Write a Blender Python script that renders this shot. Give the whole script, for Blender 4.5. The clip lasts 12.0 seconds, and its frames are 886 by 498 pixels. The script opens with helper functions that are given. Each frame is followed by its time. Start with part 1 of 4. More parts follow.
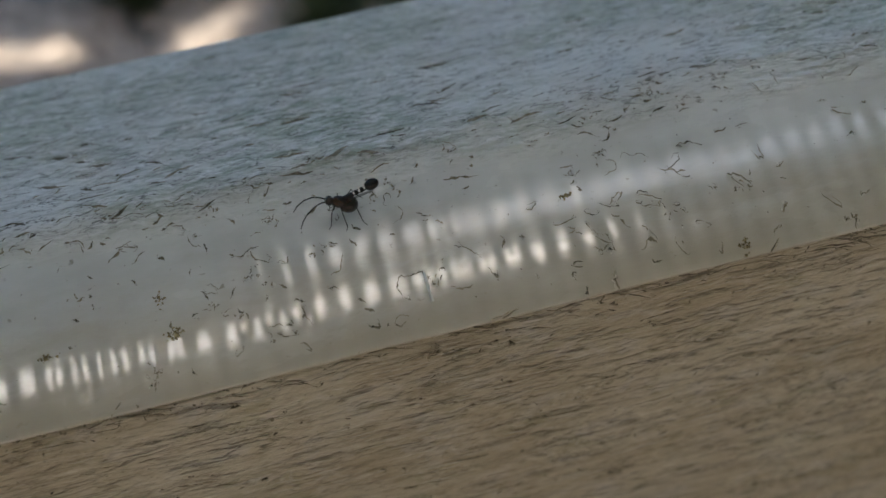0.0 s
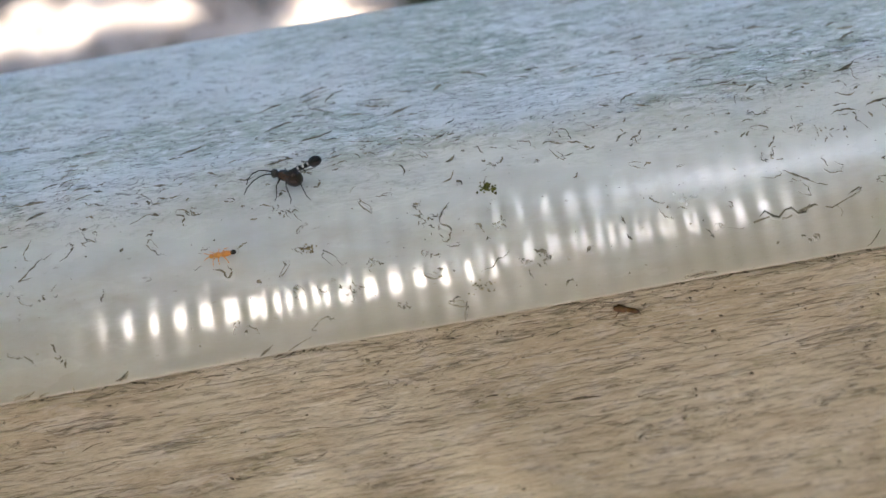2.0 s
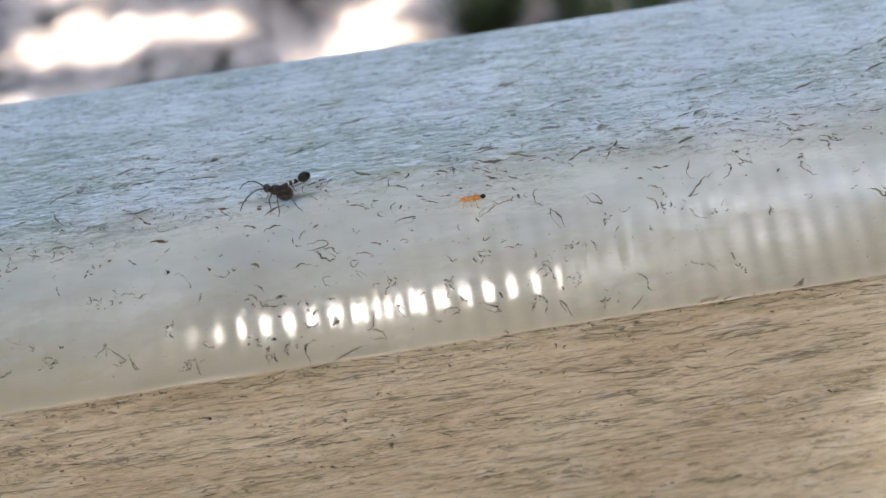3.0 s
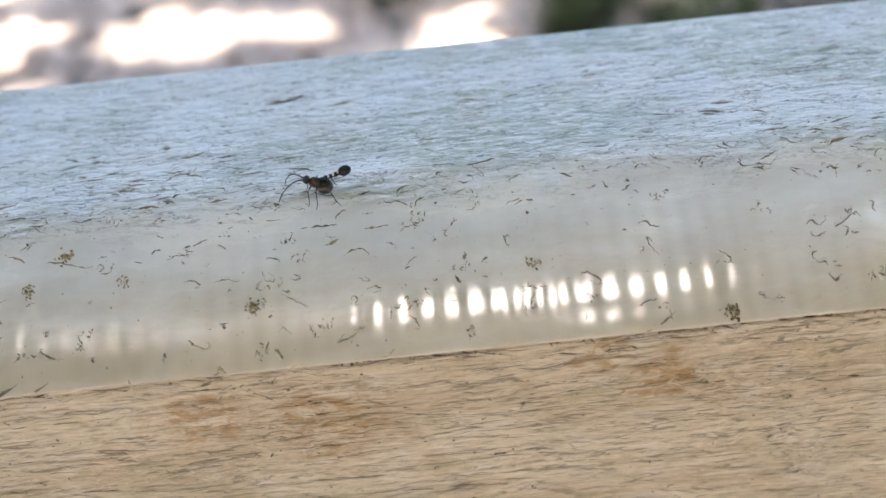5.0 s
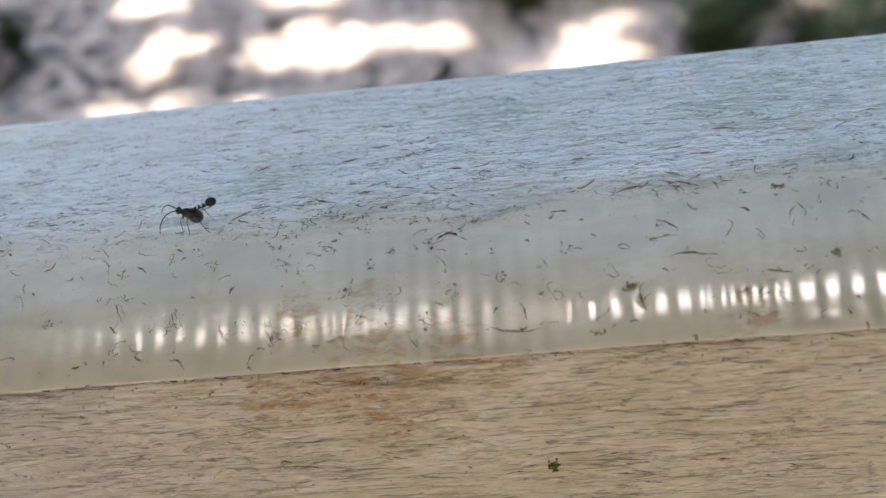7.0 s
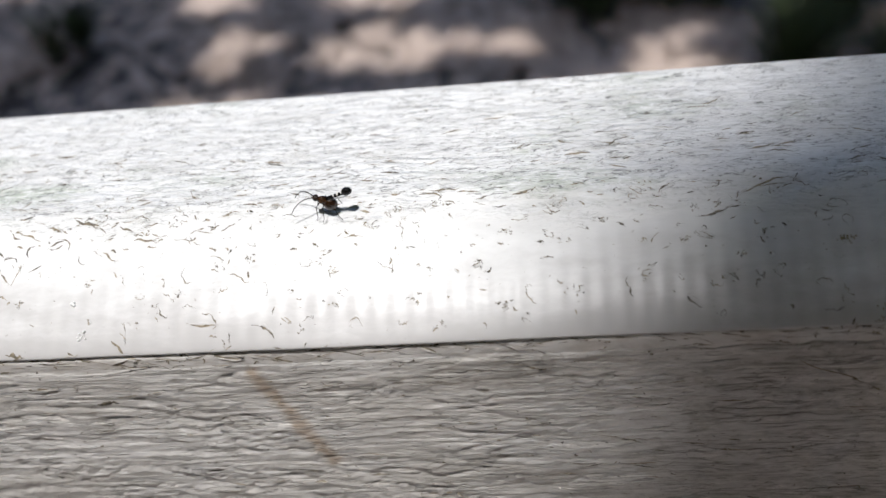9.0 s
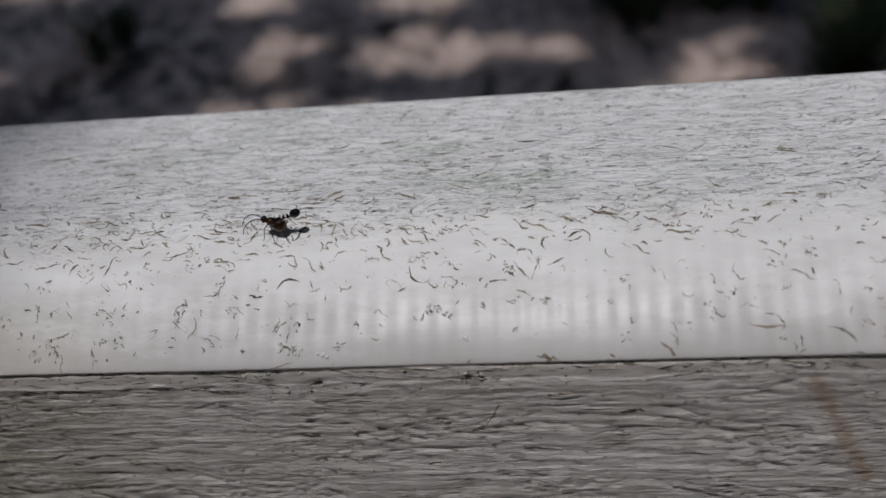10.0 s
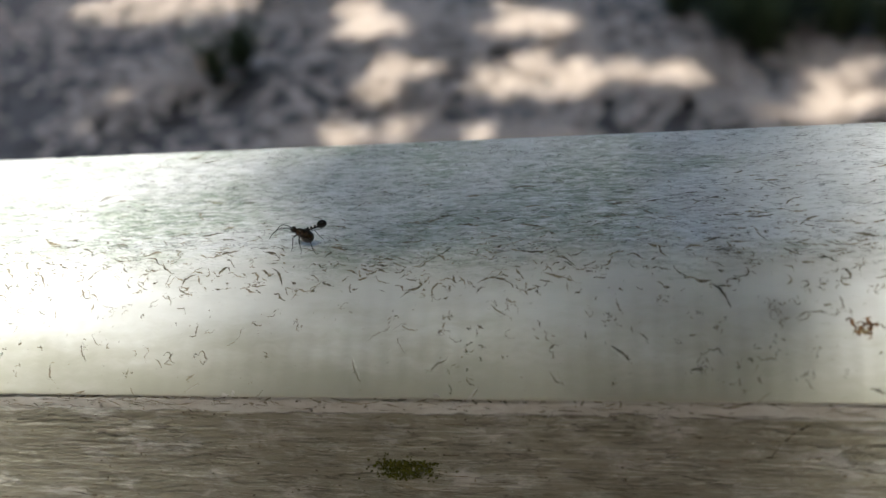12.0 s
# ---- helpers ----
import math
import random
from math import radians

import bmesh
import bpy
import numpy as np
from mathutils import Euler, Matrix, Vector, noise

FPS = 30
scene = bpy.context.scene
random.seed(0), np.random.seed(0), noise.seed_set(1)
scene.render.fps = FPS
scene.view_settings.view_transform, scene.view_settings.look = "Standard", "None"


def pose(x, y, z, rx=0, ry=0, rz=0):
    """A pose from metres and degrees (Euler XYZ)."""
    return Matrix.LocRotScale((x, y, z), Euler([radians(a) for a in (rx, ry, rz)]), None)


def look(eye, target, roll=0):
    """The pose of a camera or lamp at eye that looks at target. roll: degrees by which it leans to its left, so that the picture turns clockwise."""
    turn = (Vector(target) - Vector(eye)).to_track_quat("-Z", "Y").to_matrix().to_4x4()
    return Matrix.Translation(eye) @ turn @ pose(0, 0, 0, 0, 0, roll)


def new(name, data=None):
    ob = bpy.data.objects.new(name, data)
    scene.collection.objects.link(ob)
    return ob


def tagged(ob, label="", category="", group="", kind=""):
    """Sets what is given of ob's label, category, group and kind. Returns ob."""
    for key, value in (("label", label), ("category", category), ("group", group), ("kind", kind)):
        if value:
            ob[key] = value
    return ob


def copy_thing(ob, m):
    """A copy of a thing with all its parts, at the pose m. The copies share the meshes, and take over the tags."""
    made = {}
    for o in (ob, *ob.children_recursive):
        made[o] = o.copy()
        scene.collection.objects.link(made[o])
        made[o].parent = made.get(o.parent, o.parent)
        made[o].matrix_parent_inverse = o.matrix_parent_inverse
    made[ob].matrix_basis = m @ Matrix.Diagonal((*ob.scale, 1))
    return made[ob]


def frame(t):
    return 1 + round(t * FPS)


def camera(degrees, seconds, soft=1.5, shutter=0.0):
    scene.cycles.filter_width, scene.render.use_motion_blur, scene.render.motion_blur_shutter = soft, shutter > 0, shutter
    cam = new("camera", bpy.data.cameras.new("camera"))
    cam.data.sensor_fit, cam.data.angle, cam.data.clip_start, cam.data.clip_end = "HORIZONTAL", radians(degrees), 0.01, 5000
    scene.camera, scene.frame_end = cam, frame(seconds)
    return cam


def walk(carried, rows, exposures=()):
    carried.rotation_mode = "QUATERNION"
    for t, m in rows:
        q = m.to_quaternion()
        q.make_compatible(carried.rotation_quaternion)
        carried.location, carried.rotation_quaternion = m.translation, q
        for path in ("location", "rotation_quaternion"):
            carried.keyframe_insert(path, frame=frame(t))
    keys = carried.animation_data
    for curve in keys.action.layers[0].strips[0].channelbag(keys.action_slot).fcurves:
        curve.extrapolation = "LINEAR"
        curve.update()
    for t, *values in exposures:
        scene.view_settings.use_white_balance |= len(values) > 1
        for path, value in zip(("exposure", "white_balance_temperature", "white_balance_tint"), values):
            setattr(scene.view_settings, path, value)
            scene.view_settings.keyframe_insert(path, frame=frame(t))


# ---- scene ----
cam = camera(48.2, 12.0, soft=1.55)
RAIL_TOP = 0.9  # metres above the ground


def view(x, y, z, yaw, pitch, roll):
    a, b = radians(yaw), radians(pitch)
    ahead = Vector((-math.sin(a) * math.cos(b), math.cos(a) * math.cos(b), math.sin(b)))
    eye = Vector((x, y, z + RAIL_TOP))
    return look(eye, eye + ahead, roll)


# seconds, place relative to the rail's top, yaw, pitch, roll
PATH = [
    (0, -0.00014, -0.04975, 0.04205, -6.97, -40.13, -9.09),
    (0.5, -0.02097, -0.05147, 0.04427, -7.07, -41.31, -8.13),
    (1, -0.03698, -0.05221, 0.04434, -7.22, -41.08, -7.93),
    (1.5, -0.06912, -0.05194, 0.0432, -3.54, -40.86, -8.34),
    (2, -0.10149, -0.05248, 0.04438, -2.91, -40.53, -8.17),
    (2.5, -0.13151, -0.05416, 0.04694, -4.46, -39.17, -6.71),
    (2.7, -0.14106, -0.05535, 0.04782, -1.75, -39.36, -8.11),
    (4.3, -0.20624, -0.05728, 0.04709, -4.38, -38.24, -4.74),
    (4.5, -0.21739, -0.05536, 0.04626, -2.58, -38.44, -4.64),
    (5, -0.23226, -0.05526, 0.04582, 0.66, -38.22, -6.33),
    (5.5, -0.24795, -0.05602, 0.04739, 3.07, -38.24, -7.78),
    (6, -0.27391, -0.05758, 0.0483, 4.8, -38.21, -8.78),
    (6.5, -0.2899, -0.05893, 0.05074, 4.86, -35.5, -8.3),
    (6.7, -0.29392, -0.05973, 0.05009, 7.96, -36.77, -9.84),
    (8.3, -0.37611, -0.06929, 0.05347, 5.82, -36.23, -7.57),
    (8.5, -0.39166, -0.06833, 0.05262, 6.61, -36.16, -7.4),
    (9, -0.41501, -0.06802, 0.05296, 8.56, -36.06, -8.14),
    (9.5, -0.4412, -0.06635, 0.0526, 10.18, -35.87, -8.65),
    (10, -0.46515, -0.06497, 0.05219, 9.85, -35.62, -8.15),
    (10.5, -0.49081, -0.0646, 0.0507, 10.65, -35.32, -8.27),
    (11, -0.51925, -0.06771, 0.05156, 11.9, -35.28, -8.46),
    (11.5, -0.53147, -0.06623, 0.05231, 13.91, -34.58, -9.33),
    (12, -0.55762, -0.06673, 0.05492, 14.47, -33.6, -9.27),
]
EXPOSURES = [(0.0, 2.05, 6500, 4), (0.5, 2.65, 6500, 4), (1.0, 3.0, 6400, 5), (1.5, 3.15, 6400, 7), (2.0, 3.2, 6300, 8), (2.7, 3.3, 6300, 9), (4.5, 3.75, 6600, 10), (5.0, 3.7, 6600, 11), (5.5, 3.45, 6600, 11), (6.7, 3.35, 6600, 10), (8.5, 2.15, 6400, 10), (9.0, 1.1, 6000, 12), (9.5, 0.3, 5950, 15), (10.0, 0.0, 5950, 15), (10.5, 0.0, 5950, 13), (11.0, 0.3, 6000, 7), (11.5, 0.85, 6200, 5), (12.0, 1.8, 6300, 4)]
walk(cam, [(r[0], view(*r[1:])) for r in PATH], EXPOSURES)
cam.data.dof.use_dof = True
cam.data.dof.aperture_fstop = 23.0  # the focus follows the wasp, set where it is built

# ---- light ----
SUN = Vector((-0.06, -0.34, 0.94)).normalized()  # towards the sun
world = bpy.data.worlds.new("world")
scene.world = world
world.use_nodes = True
wn, wl = world.node_tree.nodes, world.node_tree.links
sky = wn.new("ShaderNodeTexSky")
sky.sky_type = "NISHITA"
sky.sun_disc = False
sky.dust_density = 3.0
sky.sun_elevation = math.asin(SUN.z)
sky.sun_rotation = math.atan2(SUN.x, SUN.y)
wl.new(sky.outputs[0], wn["Background"].inputs[0])
wn["Background"].inputs[1].default_value = 0.15
sun_data = bpy.data.lights.new("sun", "SUN")
sun_data.energy, sun_data.angle, sun_data.color = 2.4, radians(0.53), (1.0, 0.95, 0.87)
sun = new("sun", sun_data)
sun.matrix_world = look(SUN * 30, (0, 0, 0))


# ---- materials ----
class Mat:
    """A node material with a few short-hands."""

    def __init__(self, name, rough=0.6, spec=0.5):
        self.m = bpy.data.materials.new(name)
        self.m.use_nodes = True
        self.n, self.l = self.m.node_tree.nodes, self.m.node_tree.links
        self.b = self.n["Principled BSDF"]
        self.b.inputs["Roughness"].default_value = rough
        self.b.inputs["Specular IOR Level"].default_value = spec

    def set(self, socket, value):
        if hasattr(value, "is_linked"):
            self.l.new(value, socket)
        elif isinstance(value, tuple) and len(value) == 3 and socket.type == "RGBA":
            socket.default_value = (*value, 1)
        else:
            socket.default_value = value

    def coords(self, sx=1.0, sy=1.0, sz=1.0, warp=0.0, warp_scale=1.0):
        """Object coordinates in millimetres, scaled axis by axis, with an optional warp."""
        tc = self.n.new("ShaderNodeTexCoord")
        mm = self.math3("MULTIPLY", tc.outputs["Object"], (1000, 1000, 1000))
        if warp:
            w = self.n.new("ShaderNodeTexNoise")
            self.set(w.inputs["Vector"], mm)
            w.inputs["Scale"].default_value = warp_scale
            off = self.math3("SUBTRACT", w.outputs["Color"], (0.5, 0.5, 0.5))
            mm = self.math3("ADD", mm, self.math3("MULTIPLY", off, (warp, warp, warp)))
        return self.math3("MULTIPLY", mm, (sx, sy, sz))

    def math3(self, op, a, b):
        v = self.n.new("ShaderNodeVectorMath")
        v.operation = op
        self.set(v.inputs[0], a), self.set(v.inputs[1], b)
        return v.outputs["Value"] if op in ("LENGTH", "DISTANCE") else v.outputs["Vector"]

    def math(self, op, a, b=0.0, clamp=False):
        v = self.n.new("ShaderNodeMath")
        v.operation, v.use_clamp = op, clamp
        self.set(v.inputs[0], a), self.set(v.inputs[1], b)
        return v.outputs[0]

    def noise(self, vec, scale=1.0, detail=4.0, rough=0.55, distort=0.0):
        t = self.n.new("ShaderNodeTexNoise")
        self.set(t.inputs["Vector"], vec)
        for key, value in (("Scale", scale), ("Detail", detail), ("Roughness", rough), ("Distortion", distort)):
            t.inputs[key].default_value = value
        return t.outputs["Fac"]

    def ramp(self, fac, a, b):
        """0 below a, 1 above b, smooth between."""
        r = self.n.new("ShaderNodeMapRange")
        r.interpolation_type = "SMOOTHSTEP"
        self.set(r.inputs["Value"], fac)
        r.inputs["From Min"].default_value, r.inputs["From Max"].default_value = a, b
        return r.outputs["Result"]

    def mix(self, fac, a, b):
        x = self.n.new("ShaderNodeMix")
        x.data_type = "RGBA"
        self.set(x.inputs[0], fac), self.set(x.inputs[6], a), self.set(x.inputs[7], b)
        return x.outputs[2]

    def bump(self, height, distance, strength=1.0, after=None):
        b = self.n.new("ShaderNodeBump")
        self.set(b.inputs["Height"], height)
        b.inputs["Distance"].default_value, b.inputs["Strength"].default_value = distance, strength
        if after is not None:
            self.l.new(after, b.inputs["Normal"])
        return b.outputs["Normal"]

    def done(self, colour, normal=None, rough=None):
        self.set(self.b.inputs["Base Color"], colour)
        if normal is not None:
            self.l.new(normal, self.b.inputs["Normal"])
        if rough is not None:
            self.set(self.b.inputs["Roughness"], rough)
        return self.m


def stain_mask(k, spots):
    """Ragged blots round the given centres in millimetres: (x, y, z, radius)."""
    warped = k.coords(warp=7.0, warp_scale=0.45)
    total = None
    for x, y, z, r in spots:
        d = k.math3("DISTANCE", warped, (x, y, z))
        m = k.math("SUBTRACT", 1.0, k.ramp(d, r * 0.3, r))
        total = m if total is None else k.math("MAXIMUM", total, m)
    return k.math("MULTIPLY", total, k.ramp(k.noise(k.coords(0.35, 1.5, 1.5, 1.5, 0.5), 0.8, 6, 0.72), 0.42, 0.58))


STAINS = [(-216.5, 0, -13, 4.5), (-221, 0, -10, 3.5), (-244, 0, -14.5, 7), (-254, 0, -13, 5), (-321, 0, -10.5, 5), (-314, 0, -10, 5), (-318, 0, -15, 5),
          (-327, 0, -12, 5), (-308, 0, -9, 4)]


STREAK = [(-445.5 + 0.42 * i, -11.0 - 0.9 * i) for i in range(15)]  # a run of rust down the front


STAINS_LOW = [(-318, 2, -6, 5), (-325, 3, -5, 3.5), (-311, 1, -7, 4), (-286, 2, -6, 3)]


ALGAE = [(-4, 24, 0, 22), (-40, 27, 0, 18), (-88, 26, 0, 16), (-568, 24, 0, 16), (-588, 26, 0, 20), (-610, 22, 0, 14)]


def contours(k, vec, scale, levels, thin, wide, detail=3.0):
    """Thin broken lines that follow the level curves of a stretched noise, as wood grain does: 1 on a line."""
    n = k.noise(vec, scale, detail, 0.5)
    t = k.math("FRACT", k.math("MULTIPLY", n, levels))
    return k.math("SUBTRACT", 1.0, k.ramp(k.math("ABSOLUTE", k.math("SUBTRACT", t, 0.5)), thin, wide)), n


def streak_mask(k, ends, wide):
    """A narrow ragged run of stain along a chain of points in millimetres (x, z)."""
    warped = k.coords(warp=1.6, warp_scale=0.6)
    total = None
    for x, z in ends:
        m = k.math("SUBTRACT", 1.0, k.ramp(k.math3("DISTANCE", warped, (x, 0.0, z)), wide * 0.2, wide))
        total = m if total is None else k.math("MAXIMUM", total, m)
    return total


def front_material():
    """Grey weathered wood with remains of paint: flowing grain in relief, a film of paint just under the crease, and
    painted-in casts of warm light and shade.
    """
    k = Mat("weathered_front_paint", 0.5, 0.45)
    at = k.n.new("ShaderNodeSeparateXYZ")
    k.set(at.inputs[0], k.coords())
    lines, n1 = contours(k, k.coords(0.045, 0.62, 0.62, 1.6, 0.1), 1.0, 8.0, 0.015, 0.1, 4.0)
    hair, n2 = contours(k, k.coords(0.08, 1.4, 1.4, 0.8, 0.2), 1.0, 8.0, 0.015, 0.12, 4.0)
    broken = k.ramp(k.noise(k.coords(0.12, 0.45, 0.45), 1.0, 4, 0.6), 0.44, 0.6)
    broken2 = k.ramp(k.noise(k.coords(0.2, 0.7, 0.7), 1.3, 4, 0.6), 0.46, 0.62)
    lines, hair = k.math("MULTIPLY", lines, broken), k.math("MULTIPLY", hair, broken2)
    fine = k.noise(k.coords(0.12, 3.2, 3.2, 0.6, 0.3), 1.2, 6, 0.7)
    blot = k.noise(k.coords(0.05, 0.12, 0.12), 1.0, 5)
    patch = k.noise(k.coords(0.2, 0.5, 0.5, 3.0, 0.3), 1.0, 5, 0.65)
    moss = k.noise(k.coords(0.16, 0.3, 0.3, 3.0, 0.25), 1.0, 5, 0.65)
    dots = k.noise(k.coords(1.0, 1.6, 1.6), 1.7, 3, 0.6)
    # warm bounce light put into the colour: tan over one stretch, greyer over the other
    tan = k.ramp(k.math("ADD", at.outputs["X"], k.math("MULTIPLY", blot, 120.0)), -340.0, -250.0)
    dull = k.mix(tan, (0.46, 0.435, 0.4), (0.5, 0.425, 0.295))
    pale = k.mix(tan, (0.62, 0.6, 0.575), (0.645, 0.58, 0.45))
    c = k.mix(k.ramp(blot, 0.3, 0.7), dull, pale)
    c = k.mix(k.math("MULTIPLY", k.ramp(patch, 0.5, 0.66), 0.5), c, k.mix(tan, (0.36, 0.33, 0.29), (0.38, 0.3, 0.19)))
    c = k.mix(k.math("MULTIPLY", k.ramp(patch, 0.48, 0.36), 0.4), c, (0.68, 0.64, 0.6))
    c = k.mix(k.math("MULTIPLY", k.math("MULTIPLY", k.ramp(moss, 0.55, 0.68), 0.35), tan), c, (0.27, 0.25, 0.1))
    # shade on the far stretch, put into the colour as an olive darkening
    olive = k.math("MULTIPLY", k.ramp(k.math("ADD", at.outputs["X"], k.math("MULTIPLY", patch, 40.0)), -480.0, -515.0), k.ramp(moss, 0.3, 0.52))
    c = k.mix(k.math("MULTIPLY", olive, 0.75), c, (0.22, 0.2, 0.125))
    c = k.mix(k.math("MULTIPLY", k.ramp(fine, 0.52, 0.66), 0.5), c, (0.18, 0.152, 0.11))
    c = k.mix(k.math("MULTIPLY", k.ramp(fine, 0.46, 0.34), 0.55), c, (0.78, 0.75, 0.68))
    c = k.mix(k.math("MULTIPLY", lines, 0.5), c, (0.09, 0.072, 0.046))
    c = k.mix(k.math("MULTIPLY", hair, 0.35), c, (0.12, 0.098, 0.066))
    c = k.mix(k.math("MULTIPLY", k.ramp(dots, 0.67, 0.74), 0.8), c, (0.06, 0.05, 0.03))
    low = k.math("ADD", at.outputs["Z"], k.math("MULTIPLY", k.noise(k.coords(0.1, 0.5, 0.5, 1.5, 0.5), 1.0, 5, 0.6), 2.4))
    film = k.math("MULTIPLY", k.ramp(low, -8.9, -8.6), k.math("SUBTRACT", 1.0, k.ramp(at.outputs["X"], -385.0, -350.0)))
    c = k.mix(k.math("MULTIPLY", film, 0.85), c, k.mix(k.ramp(patch, 0.4, 0.65), (0.56, 0.54, 0.51), (0.45, 0.42, 0.38)))
    c = k.mix(k.math("MULTIPLY", stain_mask(k, STAINS), 0.75), c, (0.34, 0.2, 0.065))
    c = k.mix(k.math("MULTIPLY", streak_mask(k, STREAK, 1.3), 0.6), c, (0.3, 0.2, 0.11))
    h = k.math("SUBTRACT", k.math("MULTIPLY", n1, 0.6), k.math("MULTIPLY", lines, 0.42))
    h = k.math("SUBTRACT", k.math("ADD", h, k.math("MULTIPLY", n2, 0.5)), k.math("MULTIPLY", hair, 0.26))
    h = k.math("ADD", h, k.math("MULTIPLY", fine, 0.34))
    h = k.math("MULTIPLY", h, k.math("SUBTRACT", 1.0, k.math("MULTIPLY", film, 0.8)))
    return k.done(c, k.bump(h, 0.0008, 1.0), k.math("SUBTRACT", 0.52, k.math("MULTIPLY", film, 0.17)))


def top_material():
    """Smooth glossy paint on the sloping edge that turns, over a ragged border, into raised weathered grain on top."""
    k = Mat("weathered_top_paint", 0.3, 1.0)
    tc = k.n.new("ShaderNodeSeparateXYZ")
    k.set(tc.inputs[0], k.coords())
    edge = k.math("ADD", tc.outputs["Y"], k.math("MULTIPLY", k.noise(k.coords(0.07, 0.2, 0.2), 1.0, 5, 0.6), 9.0))
    rawness = k.ramp(edge, 13.5, 18.5)  # 0 on the smooth edge, 1 on the top
    lines, n1 = contours(k, k.coords(0.17, 1.0, 1.0, 2.6, 0.22), 1.0, 8.0, 0.02, 0.14)
    hair, n2 = contours(k, k.coords(0.34, 2.3, 2.3, 1.4, 0.4), 1.0, 5.0, 0.015, 0.13)
    broken = k.ramp(k.noise(k.coords(0.3, 0.9, 0.9), 1.0, 4, 0.6), 0.45, 0.58)
    broken2 = k.ramp(k.noise(k.coords(0.4, 1.1, 1.1), 1.2, 4, 0.6), 0.47, 0.58)
    lines = k.math("MULTIPLY", k.math("MULTIPLY", lines, broken), rawness)
    hair = k.math("MULTIPLY", k.math("MULTIPLY", hair, broken2), rawness)
    fine = k.noise(k.coords(0.3, 1.9, 1.9, 1.6, 0.4), 1.3, 6, 0.68)
    algae = k.noise(k.coords(0.045, 0.09, 0.09), 1.0, 5, 0.6)
    blot = k.noise(k.coords(0.1, 0.25, 0.25), 1.0, 5)
    specks = k.noise(k.coords(0.8, 1.3, 1.3, 1.0, 0.7), 1.5, 3, 0.6)
    c = k.mix(k.ramp(blot, 0.3, 0.7), (0.6, 0.597, 0.585), (0.7, 0.7, 0.69))
    green = k.math("MAXIMUM", k.ramp(tc.outputs["X"], -330.0, -220.0), k.ramp(tc.outputs["X"], -535.0, -575.0))  # both ends are greener
    algae = k.math("MULTIPLY", algae, k.math("ADD", 0.8, k.math("MULTIPLY", green, 0.2)))
    c = k.mix(k.math("MULTIPLY", k.math("MULTIPLY", k.math("MULTIPLY", k.ramp(algae, 0.41, 0.58), k.ramp(fine, 0.35, 0.6)), 0.7), rawness), c, (0.3, 0.35, 0.26))
    c = k.mix(k.math("MULTIPLY", k.math("MULTIPLY", k.math("MULTIPLY", stain_mask(k, ALGAE), k.ramp(fine, 0.35, 0.62)), 0.7), rawness), c, (0.2, 0.25, 0.19))
    c = k.mix(k.math("MULTIPLY", k.math("MULTIPLY", k.ramp(fine, 0.54, 0.68), 0.35), rawness), c, (0.22, 0.225, 0.21))
    c = k.mix(k.math("MULTIPLY", k.math("MULTIPLY", k.ramp(fine, 0.46, 0.34), 0.4), rawness), c, (0.8, 0.81, 0.82))
    c = k.mix(k.math("MULTIPLY", lines, 0.75), c, (0.08, 0.078, 0.07))
    c = k.mix(k.math("MULTIPLY", hair, 0.65), c, (0.1, 0.098, 0.09))
    c = k.mix(k.math("MULTIPLY", k.ramp(specks, 0.67, 0.76), 0.6), c, (0.2, 0.17, 0.12))
    # ragged darker tint towards the crease; the last stretch's olive is painted-in shade
    crease_tint = k.ramp(k.math("ADD", tc.outputs["Y"], k.math("MULTIPLY", k.noise(k.coords(0.1, 0.35, 0.35, 2.0, 0.3), 1.0, 5, 0.65), 11.0)), 14.0, 5.0)
    c = k.mix(k.math("MULTIPLY", crease_tint, 0.8), c, k.mix(k.ramp(tc.outputs["X"], -500.0, -540.0), k.mix(k.ramp(tc.outputs["X"], -395.0, -350.0), (0.36, 0.345, 0.335), (0.48, 0.415, 0.31)), (0.36, 0.345, 0.26)))
    c = k.mix(k.math("MULTIPLY", stain_mask(k, STAINS_LOW), 0.65), c, (0.32, 0.18, 0.065))
    rib = k.noise(k.coords(0.02, 3.2, 3.2), 1.6, 4, 0.6)
    h = k.math("SUBTRACT", k.math("ADD", k.math("MULTIPLY", n1, 1.0), k.math("MULTIPLY", n2, 0.5)), k.math("ADD", k.math("MULTIPLY", lines, 0.12), k.math("MULTIPLY", hair, 0.07)))
    h = k.math("ADD", k.math("MULTIPLY", k.math("ADD", h, k.math("MULTIPLY", fine, 0.16)), rawness), k.math("MULTIPLY", rib, 0.012))
    # the clear glossy film is worn off the raw grain, and thin along the far half of the rail
    kept = k.ramp(k.math("ADD", tc.outputs["X"], k.math("MULTIPLY", k.noise(k.coords(0.05, 0.1, 0.1), 1.0, 4), 30.0)), -391.0, -370.0)
    rough = k.math("ADD", k.math("ADD", 0.3, k.math("MULTIPLY", blot, 0.12)), k.math("MULTIPLY", rawness, 0.2))
    rough = k.math("SUBTRACT", k.math("ADD", rough, 0.15), k.math("MULTIPLY", kept, 0.25))
    k.b.inputs["Specular IOR Level"].default_value = 0.35
    film = k.math("SUBTRACT", 1.0, k.ramp(edge, 10.5, 15.5))
    k.set(k.b.inputs["Coat Weight"], k.math("MULTIPLY", film, k.math("ADD", 0.14, k.math("MULTIPLY", kept, 0.86))))
    k.set(k.b.inputs["Coat Roughness"], k.math("SUBTRACT", 0.3, k.math("MULTIPLY", kept, 0.21)))
    k.b.inputs["Coat IOR"].default_value = 1.6
    normal = k.bump(h, 0.0007, 0.9)
    k.l.new(normal, k.b.inputs["Coat Normal"])
